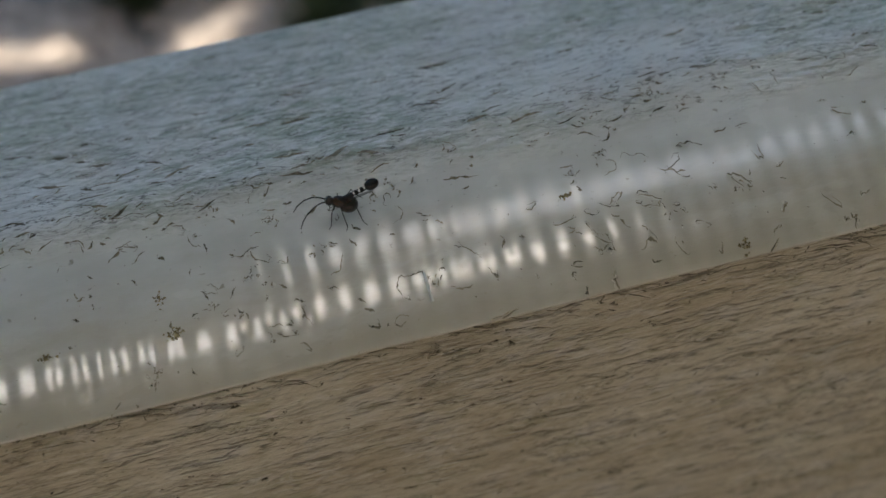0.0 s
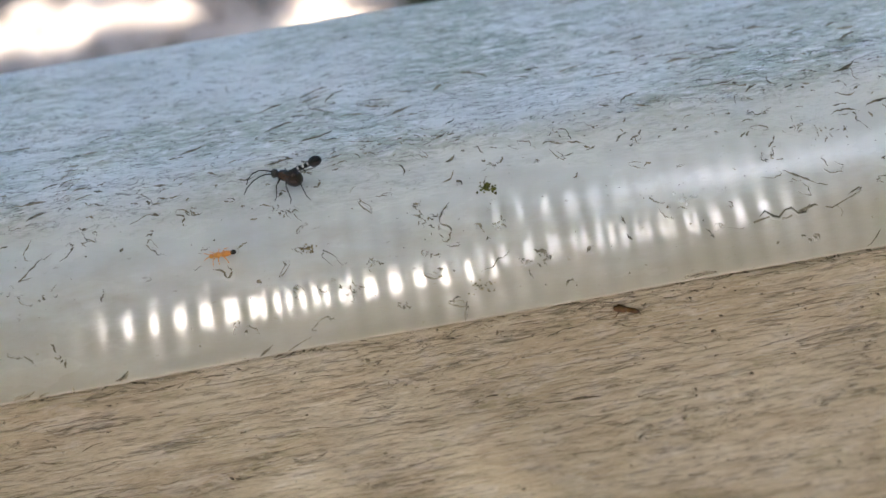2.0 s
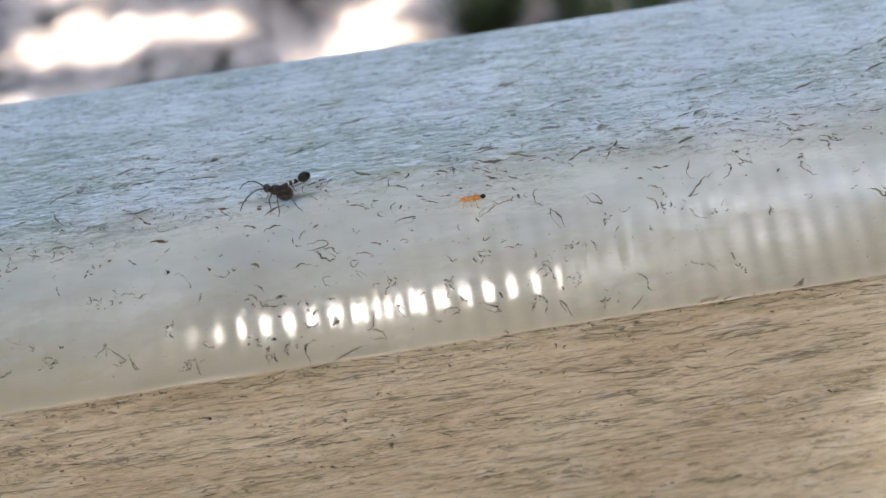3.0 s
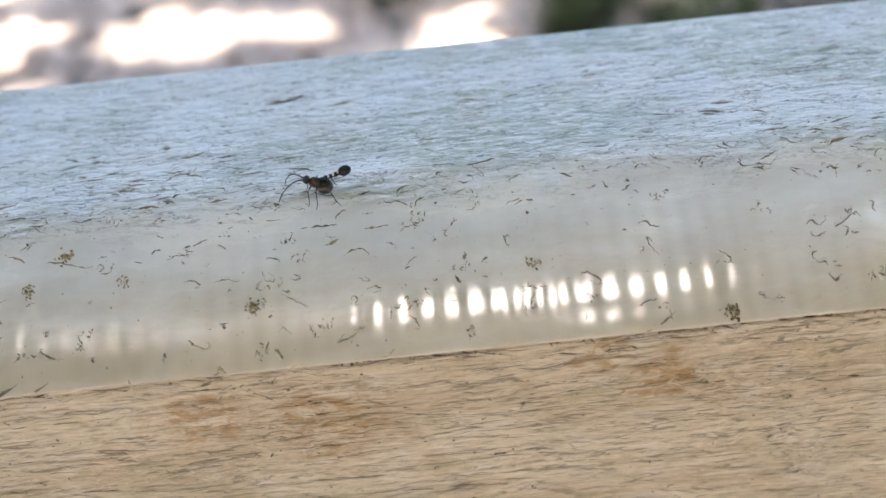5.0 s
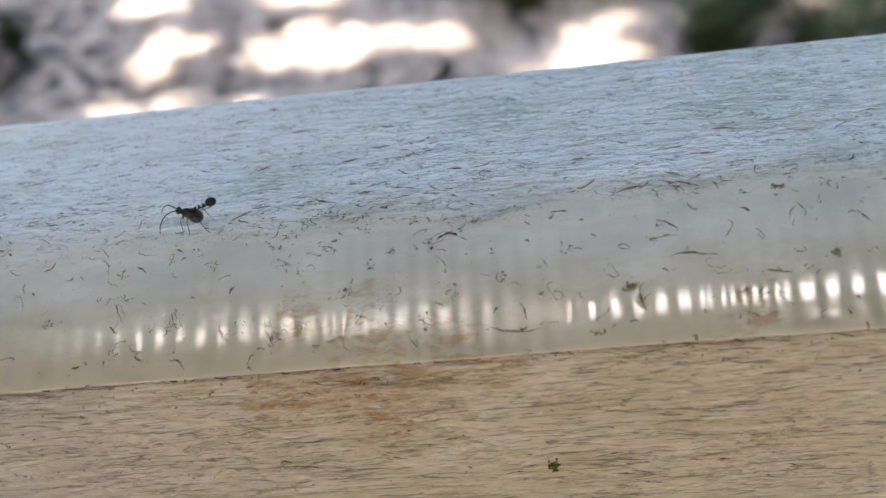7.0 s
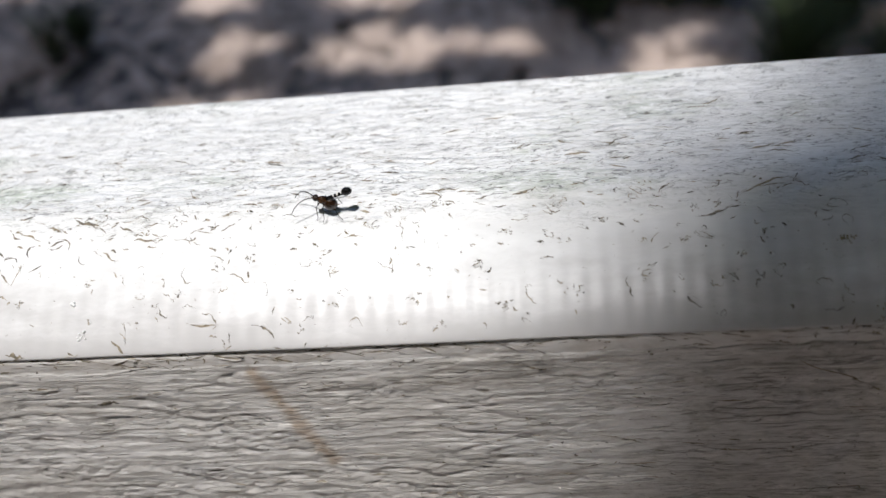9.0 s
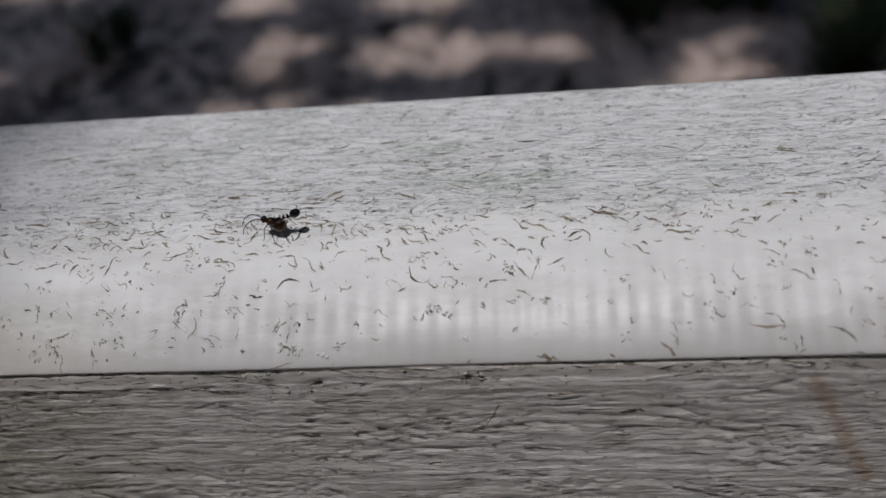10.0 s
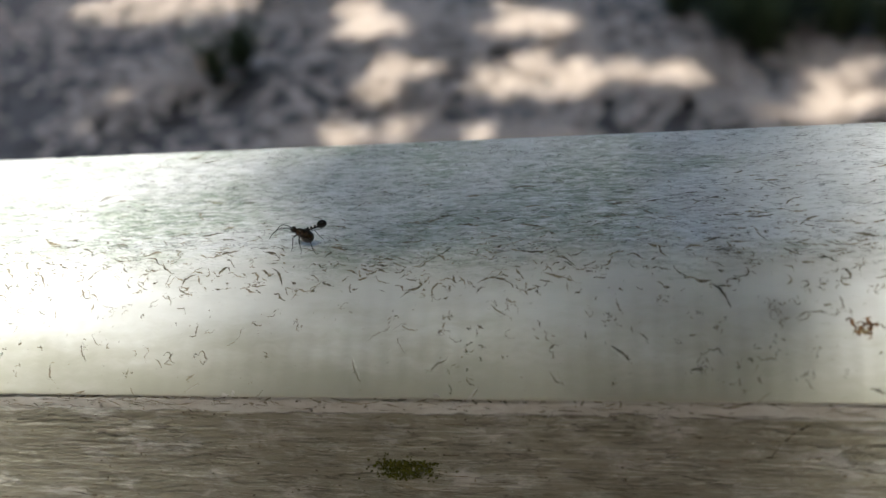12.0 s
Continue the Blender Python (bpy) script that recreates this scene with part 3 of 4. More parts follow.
def surface_marks():
    bevel, top, front = [], [], []
    for _ in range(2000):
        x, s = clumped(-690, 110, 0.09, 1), rnd.betavariate(0.9, 1.0) * 12.6 + 0.8
        aim = rnd.choice((0, math.pi)) + rnd.gauss(-0.25, 0.5)
        kind = rnd.random()
        if kind < 0.3:  # short thick fleck
            bevel.append((curl(x, s, rnd.uniform(0.3, 1.1), rnd.uniform(-1.5, 1.5), aim, 8, 0.6), rnd.uniform(0.035, 0.105)))
        elif kind < 0.52:  # squiggle
            bevel.append((curl(x, s, 0.9 + 2.0 * rnd.random() ** 2, rnd.uniform(-3, 3), aim, 14, 0.85), rnd.uniform(0.03, 0.07)))
        elif kind < 0.8:  # open loop
            a = rnd.uniform(0.3, 0.85)
            bevel.append((oval(x, s, a, a * rnd.uniform(0.2, 0.5), aim), rnd.uniform(0.028, 0.055)))
        else:  # cluster of crumbs
            for _ in range(rnd.randint(4, 9)):
                bevel.append((curl(x + rnd.gauss(0, 0.35), s + rnd.gauss(0, 0.22), rnd.uniform(0.2, 0.8), rnd.uniform(-4, 4), rnd.uniform(0, 6.3), 9, 0.8), rnd.uniform(0.028, 0.07)))
    for _ in range(900):  # flecks crowd along the border to the raw top
        x = clumped(-690, 110, 0.06, 4)
        bevel.append((curl(x, 11.5 + rnd.gauss(0, 1.3), 0.4 + 1.6 * rnd.random() ** 2, rnd.uniform(-1.5, 1.5), rnd.choice((0, math.pi)) + rnd.gauss(0, 0.25), 8, 0.4), rnd.uniform(0.04, 0.1)))
    for _ in range(520):  # bolder curls and scratches where the wood is grey
        x, s = clumped(-680, -448, 0.07, 9), min(24, 8.5 + abs(rnd.gauss(0, 4.5)))
        bevel.append((curl(x, s, 0.8 + 2.4 * rnd.random() ** 2, rnd.uniform(-1.6, 1.6), rnd.choice((0, math.pi)) + rnd.gauss(-0.1, 0.25), 10, 0.5), rnd.uniform(0.055, 0.105)))
    for _ in range(6500):
        x, s = rnd.uniform(-690, 110), min(35, 11.5 + abs(rnd.gauss(0, 8)) + rnd.random() * 2)
        if rnd.random() > 0.5 + 1.1 * noise.noise((x * 0.06, s * 0.22, 3.3)):
            continue
        size = rnd.random() ** 2.5
        top.append((curl(x, s, 0.4 + 3.0 * size, rnd.uniform(-0.9, 0.9), rnd.choice((0, math.pi)) + rnd.gauss(0.03, 0.13), 8, 0.2), rnd.uniform(0.03, 0.075) + 0.1 * size))
    for _ in range(2000):  # long cracks along the grain, more of them where the wood is grey
        x, s = clumped(-690, 110, 0.05, 8), -34 * rnd.random() ** 1.1 - 0.3
        if x > -360 and rnd.random() < 0.35:
            continue
        size = rnd.random() ** 2.2
        front.append((curl(x, s, 0.6 + 5.0 * size, rnd.uniform(-0.3, 0.3), rnd.choice((0, math.pi)) + rnd.gauss(-0.03, 0.06), 9, 0.07), rnd.uniform(0.025, 0.06) + 0.05 * size))
    for _ in range(2100):  # short brown flecks and pits
        x, s = clumped(-690, 110, 0.05, 5), -32 * rnd.random() ** 1.3 - 0.3
        front.append((curl(x, s, rnd.uniform(0.15, 0.7), rnd.uniform(-2, 2), rnd.choice((0, math.pi)) + rnd.gauss(0, 0.35), 6, 0.4), rnd.uniform(0.05, 0.13)))
    for _ in range(420):  # crumbs gathered under the crease
        x = clumped(-690, 110, 0.07, 6)
        front.append((curl(x, -0.2 - 2.5 * rnd.random() ** 2, rnd.uniform(0.2, 1.0), rnd.uniform(-3, 3), rnd.uniform(0, 6.3), 8, 0.6), rnd.uniform(0.05, 0.12)))
    for _ in range(260):  # eye-shaped grain figures
        x, s, a = rnd.uniform(-690, 110), -34 * rnd.random() - 1, rnd.uniform(0.5, 1.8)
        front.append((oval(x, s, a, a * rnd.uniform(0.15, 0.35), rnd.gauss(-0.08, 0.1)), rnd.uniform(0.025, 0.06)))
    for _ in range(1200):  # frayed lip along the crease
        x = rnd.uniform(-690, 110)
        front.append((curl(x, -0.15 - 1.6 * rnd.random() ** 2, 0.8 + 4 * rnd.random() ** 2, rnd.uniform(-0.5, 0.5), rnd.gauss(-0.07, 0.13), 8, 0.12), rnd.uniform(0.03, 0.08)))
    for _ in range(1400):  # pinprick specks
        bevel.append((curl(rnd.uniform(-690, 110), rnd.uniform(0.6, 13), rnd.uniform(0.06, 0.22), 0.5, rnd.uniform(0, 6.3), 4, 0.3), rnd.uniform(0.02, 0.06)))
    # single figures that stand out
    bevel.append(([(-78.5 + 1.2 * i, 2.2 + 0.07 * i + 0.22 * math.sin(2.1 * i)) for i in range(11)], 0.09))
    bevel.append(([(-74.5 + 0.5 * i, 2.7 + 0.3 * math.sin(1.7 * i)) for i in range(9)], 0.08))
    bevel.append(([(-530.5 + 0.35 * i, 6.4 - 0.36 * i + 0.1 * math.sin(3 * i)) for i in range(11)], 0.05))
    for x, s, a, b, turn, half in ((10.3, 17.7, 1.1, 0.2, 0.0, 0.1), (-548.0, 3.2, 1.0, 0.5, 0.0, 0.04),
                                   (-128.8, 8.0, 1.5, 0.4, 0.5, 0.07), (-127.2, 8.6, 1.2, 0.35, 0.6, 0.07), (-292.5, 7.4, 1.1, 0.2, 0.1, 0.07),
                                   (-292.0, 8.4, 0.9, 0.25, -0.6, 0.06), (-311.8, 9.3, 1.3, 0.35, 0.5, 0.07), (-34.5, 8.0, 1.3, 0.3, 0.3, 0.08)):
        bevel.append((oval(x, s, a, b, turn), half))
    for figures, group in ((GREY_EDGE_MARKS, bevel), (MID_EDGE_MARKS, bevel), (TAN_EDGE_MARKS, bevel), (LAST_EDGE_MARKS, bevel), (TOP_MARKS, top), (TOP_MARKS_TOO, top), (FRONT_MARKS, front)):
        for x, s, length, deg, bend, half in figures:
            group.append((curl(x, s, length * (1 + 0.06 * bend * bend), bend, radians(deg) - bend / 2, 14, 0.22), half * 1.3))
    husks = [(oval(-540.2 + dx, 5.2 + ds, 0.3, 0.55, turn), 0.075) for dx, ds, turn in ((-0.6, 0.2, 0.3), (0.1, 0.0, -0.3), (0.7, 0.1, 0.2), (1.2, 0.5, 1.2), (0.3, -0.7, 1.4))]
    ridges("brown_curl", husks, "small brown curled husks stuck on glossy edge", M_BROWN, M_BROWN)
    ridges("curled_mark", bevel, "small dark curled scratches and pits on glossy edge", M_CRACK, M_TOP)
    ridges("grain_mark", top, "dark raised grain streaks on weathered top", M_CRACK, M_TOP)
    ridges("grain_crack", front, "fine dark cracks along the wood grain", M_CRACK, M_FRONT)


surface_marks()


def grain_shape():
    """A low ball of 32 triangles, shared as the form of all crumbs: its points and faces."""
    bm = bmesh.new()
    bmesh.ops.create_uvsphere(bm, u_segments=8, v_segments=5, radius=1)
    pts, faces = np.array([v.co[:] for v in bm.verts]), [[v.index for v in f.verts] for f in bm.faces]
    bm.free()
    return pts, faces


GRAIN = grain_shape()


def crumbs(name, x, s, spread, count, size, material, label, category, flat=0.6, seed=1, rough=0.35):
    """A clump of lumpy grains resting on the rail round (x, s), in millimetres."""
    r = np.random.RandomState(seed)
    c, _ = on_rail(x, s)
    base = new(name)
    base.location = (Vector(c) / 1000) + Vector((0, 0, RAIL_TOP))
    verts, faces = [], []
    for i in range(count):
        q, m = on_rail(x + r.normal(0, spread) if spread else x, s + r.normal(0, spread * flat) if spread else s)
        rad = size * r.uniform(0.5, 1.2)
        turn = np.array(Euler(r.uniform(0, 6.3, 3)).to_matrix())
        form = GRAIN[0] * (1 + rough * r.uniform(-1, 1, (len(GRAIN[0]), 1))) * (1, 1 - rough * r.uniform(0.3, 1.2), 1 - rough * r.uniform(0.3, 1.4))
        faces += [[v + len(GRAIN[0]) * i for v in f] for f in GRAIN[1]]
        verts.append(q - c + m * rad * 0.35 + form @ turn.T * rad)
    mesh("grain", (np.concatenate(verts) / 1000).tolist(), faces, [material], base)
    return tagged(base, label, category)


def debris():
    spots = [(16.2, 6.0), (28.0, 0.5), (-22.0, 3.7), (-13.2, 3.3), (-13.9, 5.6), (-36.8, 0.4), (-50.7, 1.5), (-58.4, 4.9), (-63.9, 0.4), (-96.2, 1.5), (-108.7, 5.9),
             (-192.2, 5.3), (-196.2, 4.7), (-211.2, 0.5), (-226.1, 4.8), (-248.2, 3.8), (-258.5, 6.6), (-263.4, 9.0), (-266.2, 6.5), (-278.6, 5.1), (-282.1, 11.2),
             (-286.3, 2.8), (-295.7, 3.7), (-381.5, 3.4), (-382.7, 1.2), (-386.0, 2.1), (-387.4, 0.5), (-389.5, 6.3), (-540.0, 4.9)]
    r = random.Random(31)
    for i, (x, s) in enumerate(spots):
        crumbs("dirt_crumb", x, s, r.uniform(0.22, 0.42), r.randint(24, 46), r.uniform(0.08, 0.13), M_CRUMB, "crumbly brown dirt stuck on the rail's sloping edge", "dirt crumb", r.uniform(0.35, 0.9), i)
    crumbs("moss_clump", -102.7, -23.6, 0.9, 420, 0.15, M_MOSS, "olive green moss clump on the rail's front", "moss", 0.7, 21)
    crumbs("moss_clump", -582.6, -9.6, 1.5, 460, 0.15, M_MOSS, "dark olive moss smear on the rail's front", "moss", 0.45, 22)
    crumbs("moss_clump", -303.5, -14.6, 0.3, 40, 0.14, M_MOSS, "small olive moss dot on the rail's front", "moss", 0.9, 23)
    crumbs("moss_clump", -94.3, 8.0, 0.35, 40, 0.13, M_MOSS, "small green moss crumb on the rail's sloping edge", "moss", 0.5, 24)
    crumbs("dark_seed", -535.7, 3.1, 0.0, 1, 0.42, M_BLACK, "round black seed stuck on the rail's sloping edge", "seed", 1, 25, 0.05)
    for i, (x, s, w) in enumerate(((-79.8, 4.8, 0.5), (-478.9, 4.0, 0.22), (-471.5, 4.2, 0.2), (-475.9, 1.6, 0.22), (-461.6, 1.3, 0.3), (-488.9, 0.7, 0.25), (-462.7, 4.0, 0.2))):
        crumbs("paint_chip", x, s, w, 9, 0.15, M_CHIP, "thin white paint chip on the rail's sloping edge", "paint chip", 0.45, 26 + i)
    # brown husk on the front
    base = new("plant_husk")
    c, _ = on_rail(-85.6, -1.8)
    base.location = Vector(c) / 1000 + Vector((0, 0, RAIL_TOP))
    bm = bmesh.new()
    ellipsoid(bm, (-0.5, -0.2, 0.2), (0.62, 0.25, 0.3), 22, 12, 8, 0.4, 3)
    ellipsoid(bm, (0.4, -0.18, -0.2), (0.75, 0.2, 0.2), 28, 12, 8, 0.4, 4)
    tube(bm, [(-0.6, -0.2, -0.1), (-0.9, -0.3, -0.5), (-1.1, -0.15, -0.6)], [0.06, 0.05, 0.03])
    part("husk", bm, M_BROWN, base)
    tagged(base, "small dark brown plant husk stuck on the rail", "plant husk")
    # pale fibres that stand off the wood
    for x, s, dx, ds in ((-42.8, 1.3, 0.3, 1.6), (4.8, 1.6, -0.1, 1.8), (-549.2, -22.5, 0.5, 4.2)):
        base = new("wood_fibre")
        c, n = on_rail(x, s)
        base.location = Vector(c) / 1000 + Vector((0, 0, RAIL_TOP))
        pts = []
        for i in range(7):
            q, m = on_rail(x + dx * i / 6, s + ds * i / 6)
            pts.append(tuple(q - c + m * (0.06 + 0.1 * math.sin(i / 6 * 3.1))))
        bm = bmesh.new()
        tube(bm, pts, [0.14, 0.14, 0.12, 0.11, 0.09, 0.07, 0.03])
        part("fibre", bm, M_FIBRE if s < 0 else M_CHIP, base)
        tagged(base, "pale loose fibre sticking off the painted rail", "fibre")


debris()


# ---- insects ----
def leg(name, hip, knee, ankle, foot, material, parent, r=0.05):
    """A leg with its own origin at the hip; points in the body's millimetres."""
    bm = bmesh.new()
    rel = [tuple(Vector(p) - Vector(hip)) for p in (hip, knee, ankle, foot)]
    mid = tuple((Vector(rel[0]) + Vector(rel[1])) / 2)
    tube(bm, [rel[0], mid, rel[1], rel[2], rel[3]], [r * 0.9, r * 1.3, r * 0.8, r * 0.65, r * 0.4])
    ob = part(name, bm, material, parent)
    ob.location = Vector(hip) / 1000
    return ob, hip


def wasp():
    w = tagged(new("wasp"), "tiny amber-brown wasp with shiny black raised tail", "wasp")
    bm = bmesh.new()
    ellipsoid(bm, (-1.04, 0, 1.74), (0.22, 0.29, 0.25), 20)
    head = part("head", bm, M_DARK, w, "dark brown head")
    for side in (-1, 1):
        bm = bmesh.new()
        ellipsoid(bm, (-1.06, side * 0.2, 1.76), (0.1, 0.09, 0.13), 10, 12, 8)
        part("eye", bm, M_BLACK, head)
    bm = bmesh.new()
    ellipsoid(bm, (-0.55, 0, 1.46), (0.46, 0.32, 0.34), 24)
    ellipsoid(bm, (-0.82, 0, 1.62), (0.16, 0.19, 0.17), 30, 12, 8)
    part("thorax", bm, M_AMBER, w, "amber-brown thorax")
    bm = bmesh.new()
    ellipsoid(bm, (-0.08, 0, 1.08), (0.54, 0.46, 0.5), 38)
    part("abdomen", bm, M_AMBER, w, "glossy amber drooping bulb")
    bm = bmesh.new()
    tube(bm, [(-0.35, 0, 1.6), (0.05, 0, 1.72), (0.4, 0, 1.84), (0.95, 0, 2.02)], [0.14, 0.13, 0.12, 0.12])
    for x in (0.12, 0.42, 0.72):
        ellipsoid(bm, (x, 0, 1.74 + 0.34 * (x - 0.1)), (0.15, 0.15, 0.15), -18, 12, 8)
    part("petiole", bm, M_BLACK, w, "beaded black stalk")
    bm = bmesh.new()
    for x, y, r in ((0.92, -0.05, 0.08), (0.6, -0.08, 0.07), (0.3, -0.07, 0.05), (0.62, 0.08, 0.06)):
        ellipsoid(bm, (x, y, 1.86 + 0.34 * (x - 0.1)), (r, 0.09, 0.07), -18, 12, 8)
    part("pale_band", bm, M_PALE, w, "whitish spots")
    bm = bmesh.new()
    ellipsoid(bm, (1.3, 0, 2.2), (0.42, 0.29, 0.32), -22, 18, 12)
    part("tail_tip", bm, M_BLACK, w, "shiny black egg-shaped tip")
    for side in (-1, 1):
        bm = bmesh.new()
        ellipsoid(bm, (0.55, side * 0.16, 1.72), (0.85, 0.09, 0.02), -12, 14, 6)
        part("wing", bm, M_WING, w, "clear smoky folded wing")
    legs, feelers = [], []
    for side in (-1, 1):
        for hip, knee, ankle, foot in (((-0.8, 0.14, 1.4), (-1.05, 0.5, 1.25), (-1.15, 0.62, 0.42), (-1.3, 0.66, 0.14)),
                                       ((-0.5, 0.2, 1.3), (-0.52, 0.7, 1.3), (-0.5, 0.92, 0.4), (-0.62, 1.0, 0.14)),
                                       ((-0.25, 0.2, 1.25), (0.25, 0.62, 1.42), (0.52, 0.82, 0.44), (0.72, 0.88, 0.14))):
            flip = lambda p: (p[0], side * p[1], p[2])
            legs.append(leg("leg", flip(hip), flip(knee), flip(ankle), flip(foot), M_DARK, w, 0.04))
        root = (-1.2, side * 0.09, 1.82)
        bm = bmesh.new()
        path = [(0, 0, 0), (-0.3, side * 0.12, 0.12), (-0.65, side * 0.26, 0.12), (-1.05, side * 0.4, -0.1), (-1.4, side * 0.5, -0.5), (-1.62, side * 0.56, -0.98)]
        tube(bm, path, [0.045, 0.036, 0.034, 0.034, 0.034, 0.026])
        f = part("antenna", bm, M_DARK, w, "long bent dark antenna")
        f.location = Vector(root) / 1000
        feelers.append((f, root))
    return w, legs, feelers


WASP, WASP_LEGS, WASP_FEELERS = wasp()
cam.data.dof.focus_object = WASP


def orange_insect():
    w = tagged(new("orange_insect"), "tiny orange insect with a black tail tip", "insect")
    bm = bmesh.new()
    ellipsoid(bm, (-0.95, 0, 0.42), (0.2, 0.2, 0.17), 8, 12, 8)
    part("head", bm, M_ORANGE, w)
    bm = bmesh.new()
    ellipsoid(bm, (-0.5, 0, 0.45), (0.34, 0.22, 0.2), 0, 14, 8)
    part("thorax", bm, M_ORANGE, w)
    bm = bmesh.new()
    ellipsoid(bm, (0.12, 0, 0.45), (0.5, 0.24, 0.21), -4, 14, 8)
    part("abdomen", bm, M_ORANGE, w)
    bm = bmesh.new()
    ellipsoid(bm, (0.72, 0, 0.5), (0.24, 0.2, 0.19), -8, 14, 8)
    part("tail_tip", bm, M_BLACK, w, "black tail tip")
    legs = []
    for side in (-1, 1):
        for x in (-0.7, -0.4, -0.1):
            lean = (x + 0.4) * 0.7
            flip = lambda p: (p[0], side * p[1], p[2])
            legs.append(leg("leg", flip((x, 0.15, 0.38)), flip((x + lean, 0.4, 0.5)), flip((x + 1.5 * lean, 0.58, 0.12)), flip((x + 1.8 * lean, 0.65, 0.015)), M_ORANGE, w, 0.04))
        bm = bmesh.new()
        tube(bm, [(-1.1, side * 0.08, 0.5), (-1.3, side * 0.2, 0.62), (-1.55, side * 0.32, 0.4)], [0.035, 0.03, 0.02])
        part("antenna", bm, M_ORANGE, w)
    return w, legs


ORANGE, ORANGE_LEGS = orange_insect()


# ---- the ground and the tree ----
def ground():
    n = 60
    bm = bmesh.new()
    bmesh.ops.create_grid(bm, x_segments=n, y_segments=n, size=1)
    for v in bm.verts:
        v.co.x, v.co.y = [math.copysign(abs(c) ** 3.2 * 400, c) for c in v.co.xy]
        near = max(0, 1 - v.co.length / 30)
        v.co.z = 0.05 * noise.noise(v.co * 0.7) * near - 0.02
    tagged(part("ground", bm, M_SOIL), "grey-brown bare soil under trees", "ground", kind="structure")


ground()

# places on the ground that the sun reaches through the leaves: x, y, half width, half depth
SUN_SPOTS = [(-0.8, 2.0, 0.16, 0.11), (-0.49, 1.95, 0.07, 0.065), (-0.63, 1.99, 0.07, 0.07), (-0.86, 2.31, 0.13, 0.09), (-0.16, 1.925, 0.075, 0.065), (-0.25, 1.78, 0.1, 0.05),
             (-1.16, 1.76, 0.15, 0.045), (-0.88, 1.74, 0.11, 0.04), (-1.84, 2.03, 0.065, 0.065), (-2.02, 2.65, 0.32, 0.11), (-1.35, 2.53, 0.09, 0.07),
             (0.07, 1.9, 0.06, 0.055), (0.3, 1.92, 0.065, 0.06), (-1.14, 2.02, 0.075, 0.1), (-1.27, 2.36, 0.11, 0.09), (-1.67, 2.17, 0.07, 0.065),
             # out of view before the rail, added to bounce warm light onto its front
             (-0.6, -2.7, 1.8, 1.1), (-0.5, -5.2, 2.5, 1.0), (0.9, -3.0, 0.5, 0.4), (-1.9, -2.8, 0.4, 0.4)]
# stretches of the rail in the sun: x from, x to at the front, slant of that edge
SUN_GAPS = [(0.06, 0.11, 0.0), (-0.538, -0.396, 0.5), (-0.72, -0.601, 0.3)]


def litter():
    r = random.Random(11)
    verts, faces = [], []
    for i in range(15000):
        x, y = r.gauss(-0.7, 1.5), r.gauss(2.1, 0.9)
        if i > 10500:
            x, y = r.gauss(-0.4, 2.0), r.gauss(-2.4, 1.3)
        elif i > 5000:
            # leaves heaped on the sun spots: their pale colour adds to the light
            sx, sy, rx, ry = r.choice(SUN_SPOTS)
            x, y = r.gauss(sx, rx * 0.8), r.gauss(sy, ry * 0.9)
        length, wide, turn, lift = r.uniform(0.03, 0.065), r.uniform(0.01, 0.02), r.uniform(0, 6.3), r.uniform(0.004, 0.012)
        if y < 0:  # broad unseen leaves before the rail, added to bounce light
            length, wide = length * 2.6, wide * 2.6
        m = pose(x, y, 0.03 * noise.noise((x * 3, y * 3, 0)) + lift, r.gauss(0, 6), r.gauss(0, 6), math.degrees(turn))
        k = len(verts)
        for u, w, z in ((-1, 0, 0), (-0.4, -0.9, 0.3), (0.4, -0.8, 0.3), (1, 0, 0.1), (0.4, 0.8, 0.35), (-0.4, 0.9, 0.3), (0, 0, -0.1)):
            verts.append(tuple(m @ Vector((u * length / 2, w * wide, z * 0.01))))
        faces += [(k + j, k + (j + 1) % 6, k + 6) for j in range(6)]
    tagged(mesh("leaf_litter", verts, faces, [M_LITTER]), "dry tan fallen leaves on soil, heaped to brighten the sun spots", "leaf litter", kind="stuff")


litter()


def plants():
    r = random.Random(12)
    proto = None
    spots = [(r.uniform(-0.3, 1.1), r.uniform(2.06, 2.9)) for _ in range(34)] + [(r.uniform(0.02, 1.0), r.uniform(1.6, 2.05)) for _ in range(18)] + [(r.uniform(-0.5, 0.0), r.uniform(2.02, 2.45)) for _ in range(26)] + [(-1.62, 2.1), (-1.58, 2.16), (0.12, 1.95), (0.5, 1.98)]
    for x, y in spots:
        if proto is None:
            base = new("ground_plant")
            verts, faces = [], []
            for i in range(46):
                a, lean, long = r.uniform(0, 6.3), r.uniform(0.2, 1.0), r.uniform(0.08, 0.2)
                k = len(verts)
                for j in range(4):
                    f = j / 3
                    d = lean * long * f
                    half = 0.009 * (1 - f * 0.9)
                    c, z = Vector((math.cos(a) * d, math.sin(a) * d, 0)), long * f * (1 - 0.3 * lean * f)
                    sd = Vector((-math.sin(a), math.cos(a), 0)) * half
                    verts += [(*(c + sd).xy, z), (*(c - sd).xy, z)]
                faces += [(k + 2 * j, k + 2 * j + 1, k + 2 * j + 3, k + 2 * j + 2) for j in range(3)]
            tagged(mesh("blade", verts, faces, [M_GREEN], base), kind="stuff")
            tagged(base, "low dark green plant growing from the soil", "plant", "plants on the soil")
            proto = base
            base.matrix_basis = pose(x, y, -0.01)
        else:
            copy_thing(proto, pose(x, y, -0.01, 0, 0, r.uniform(0, 360)))


plants()


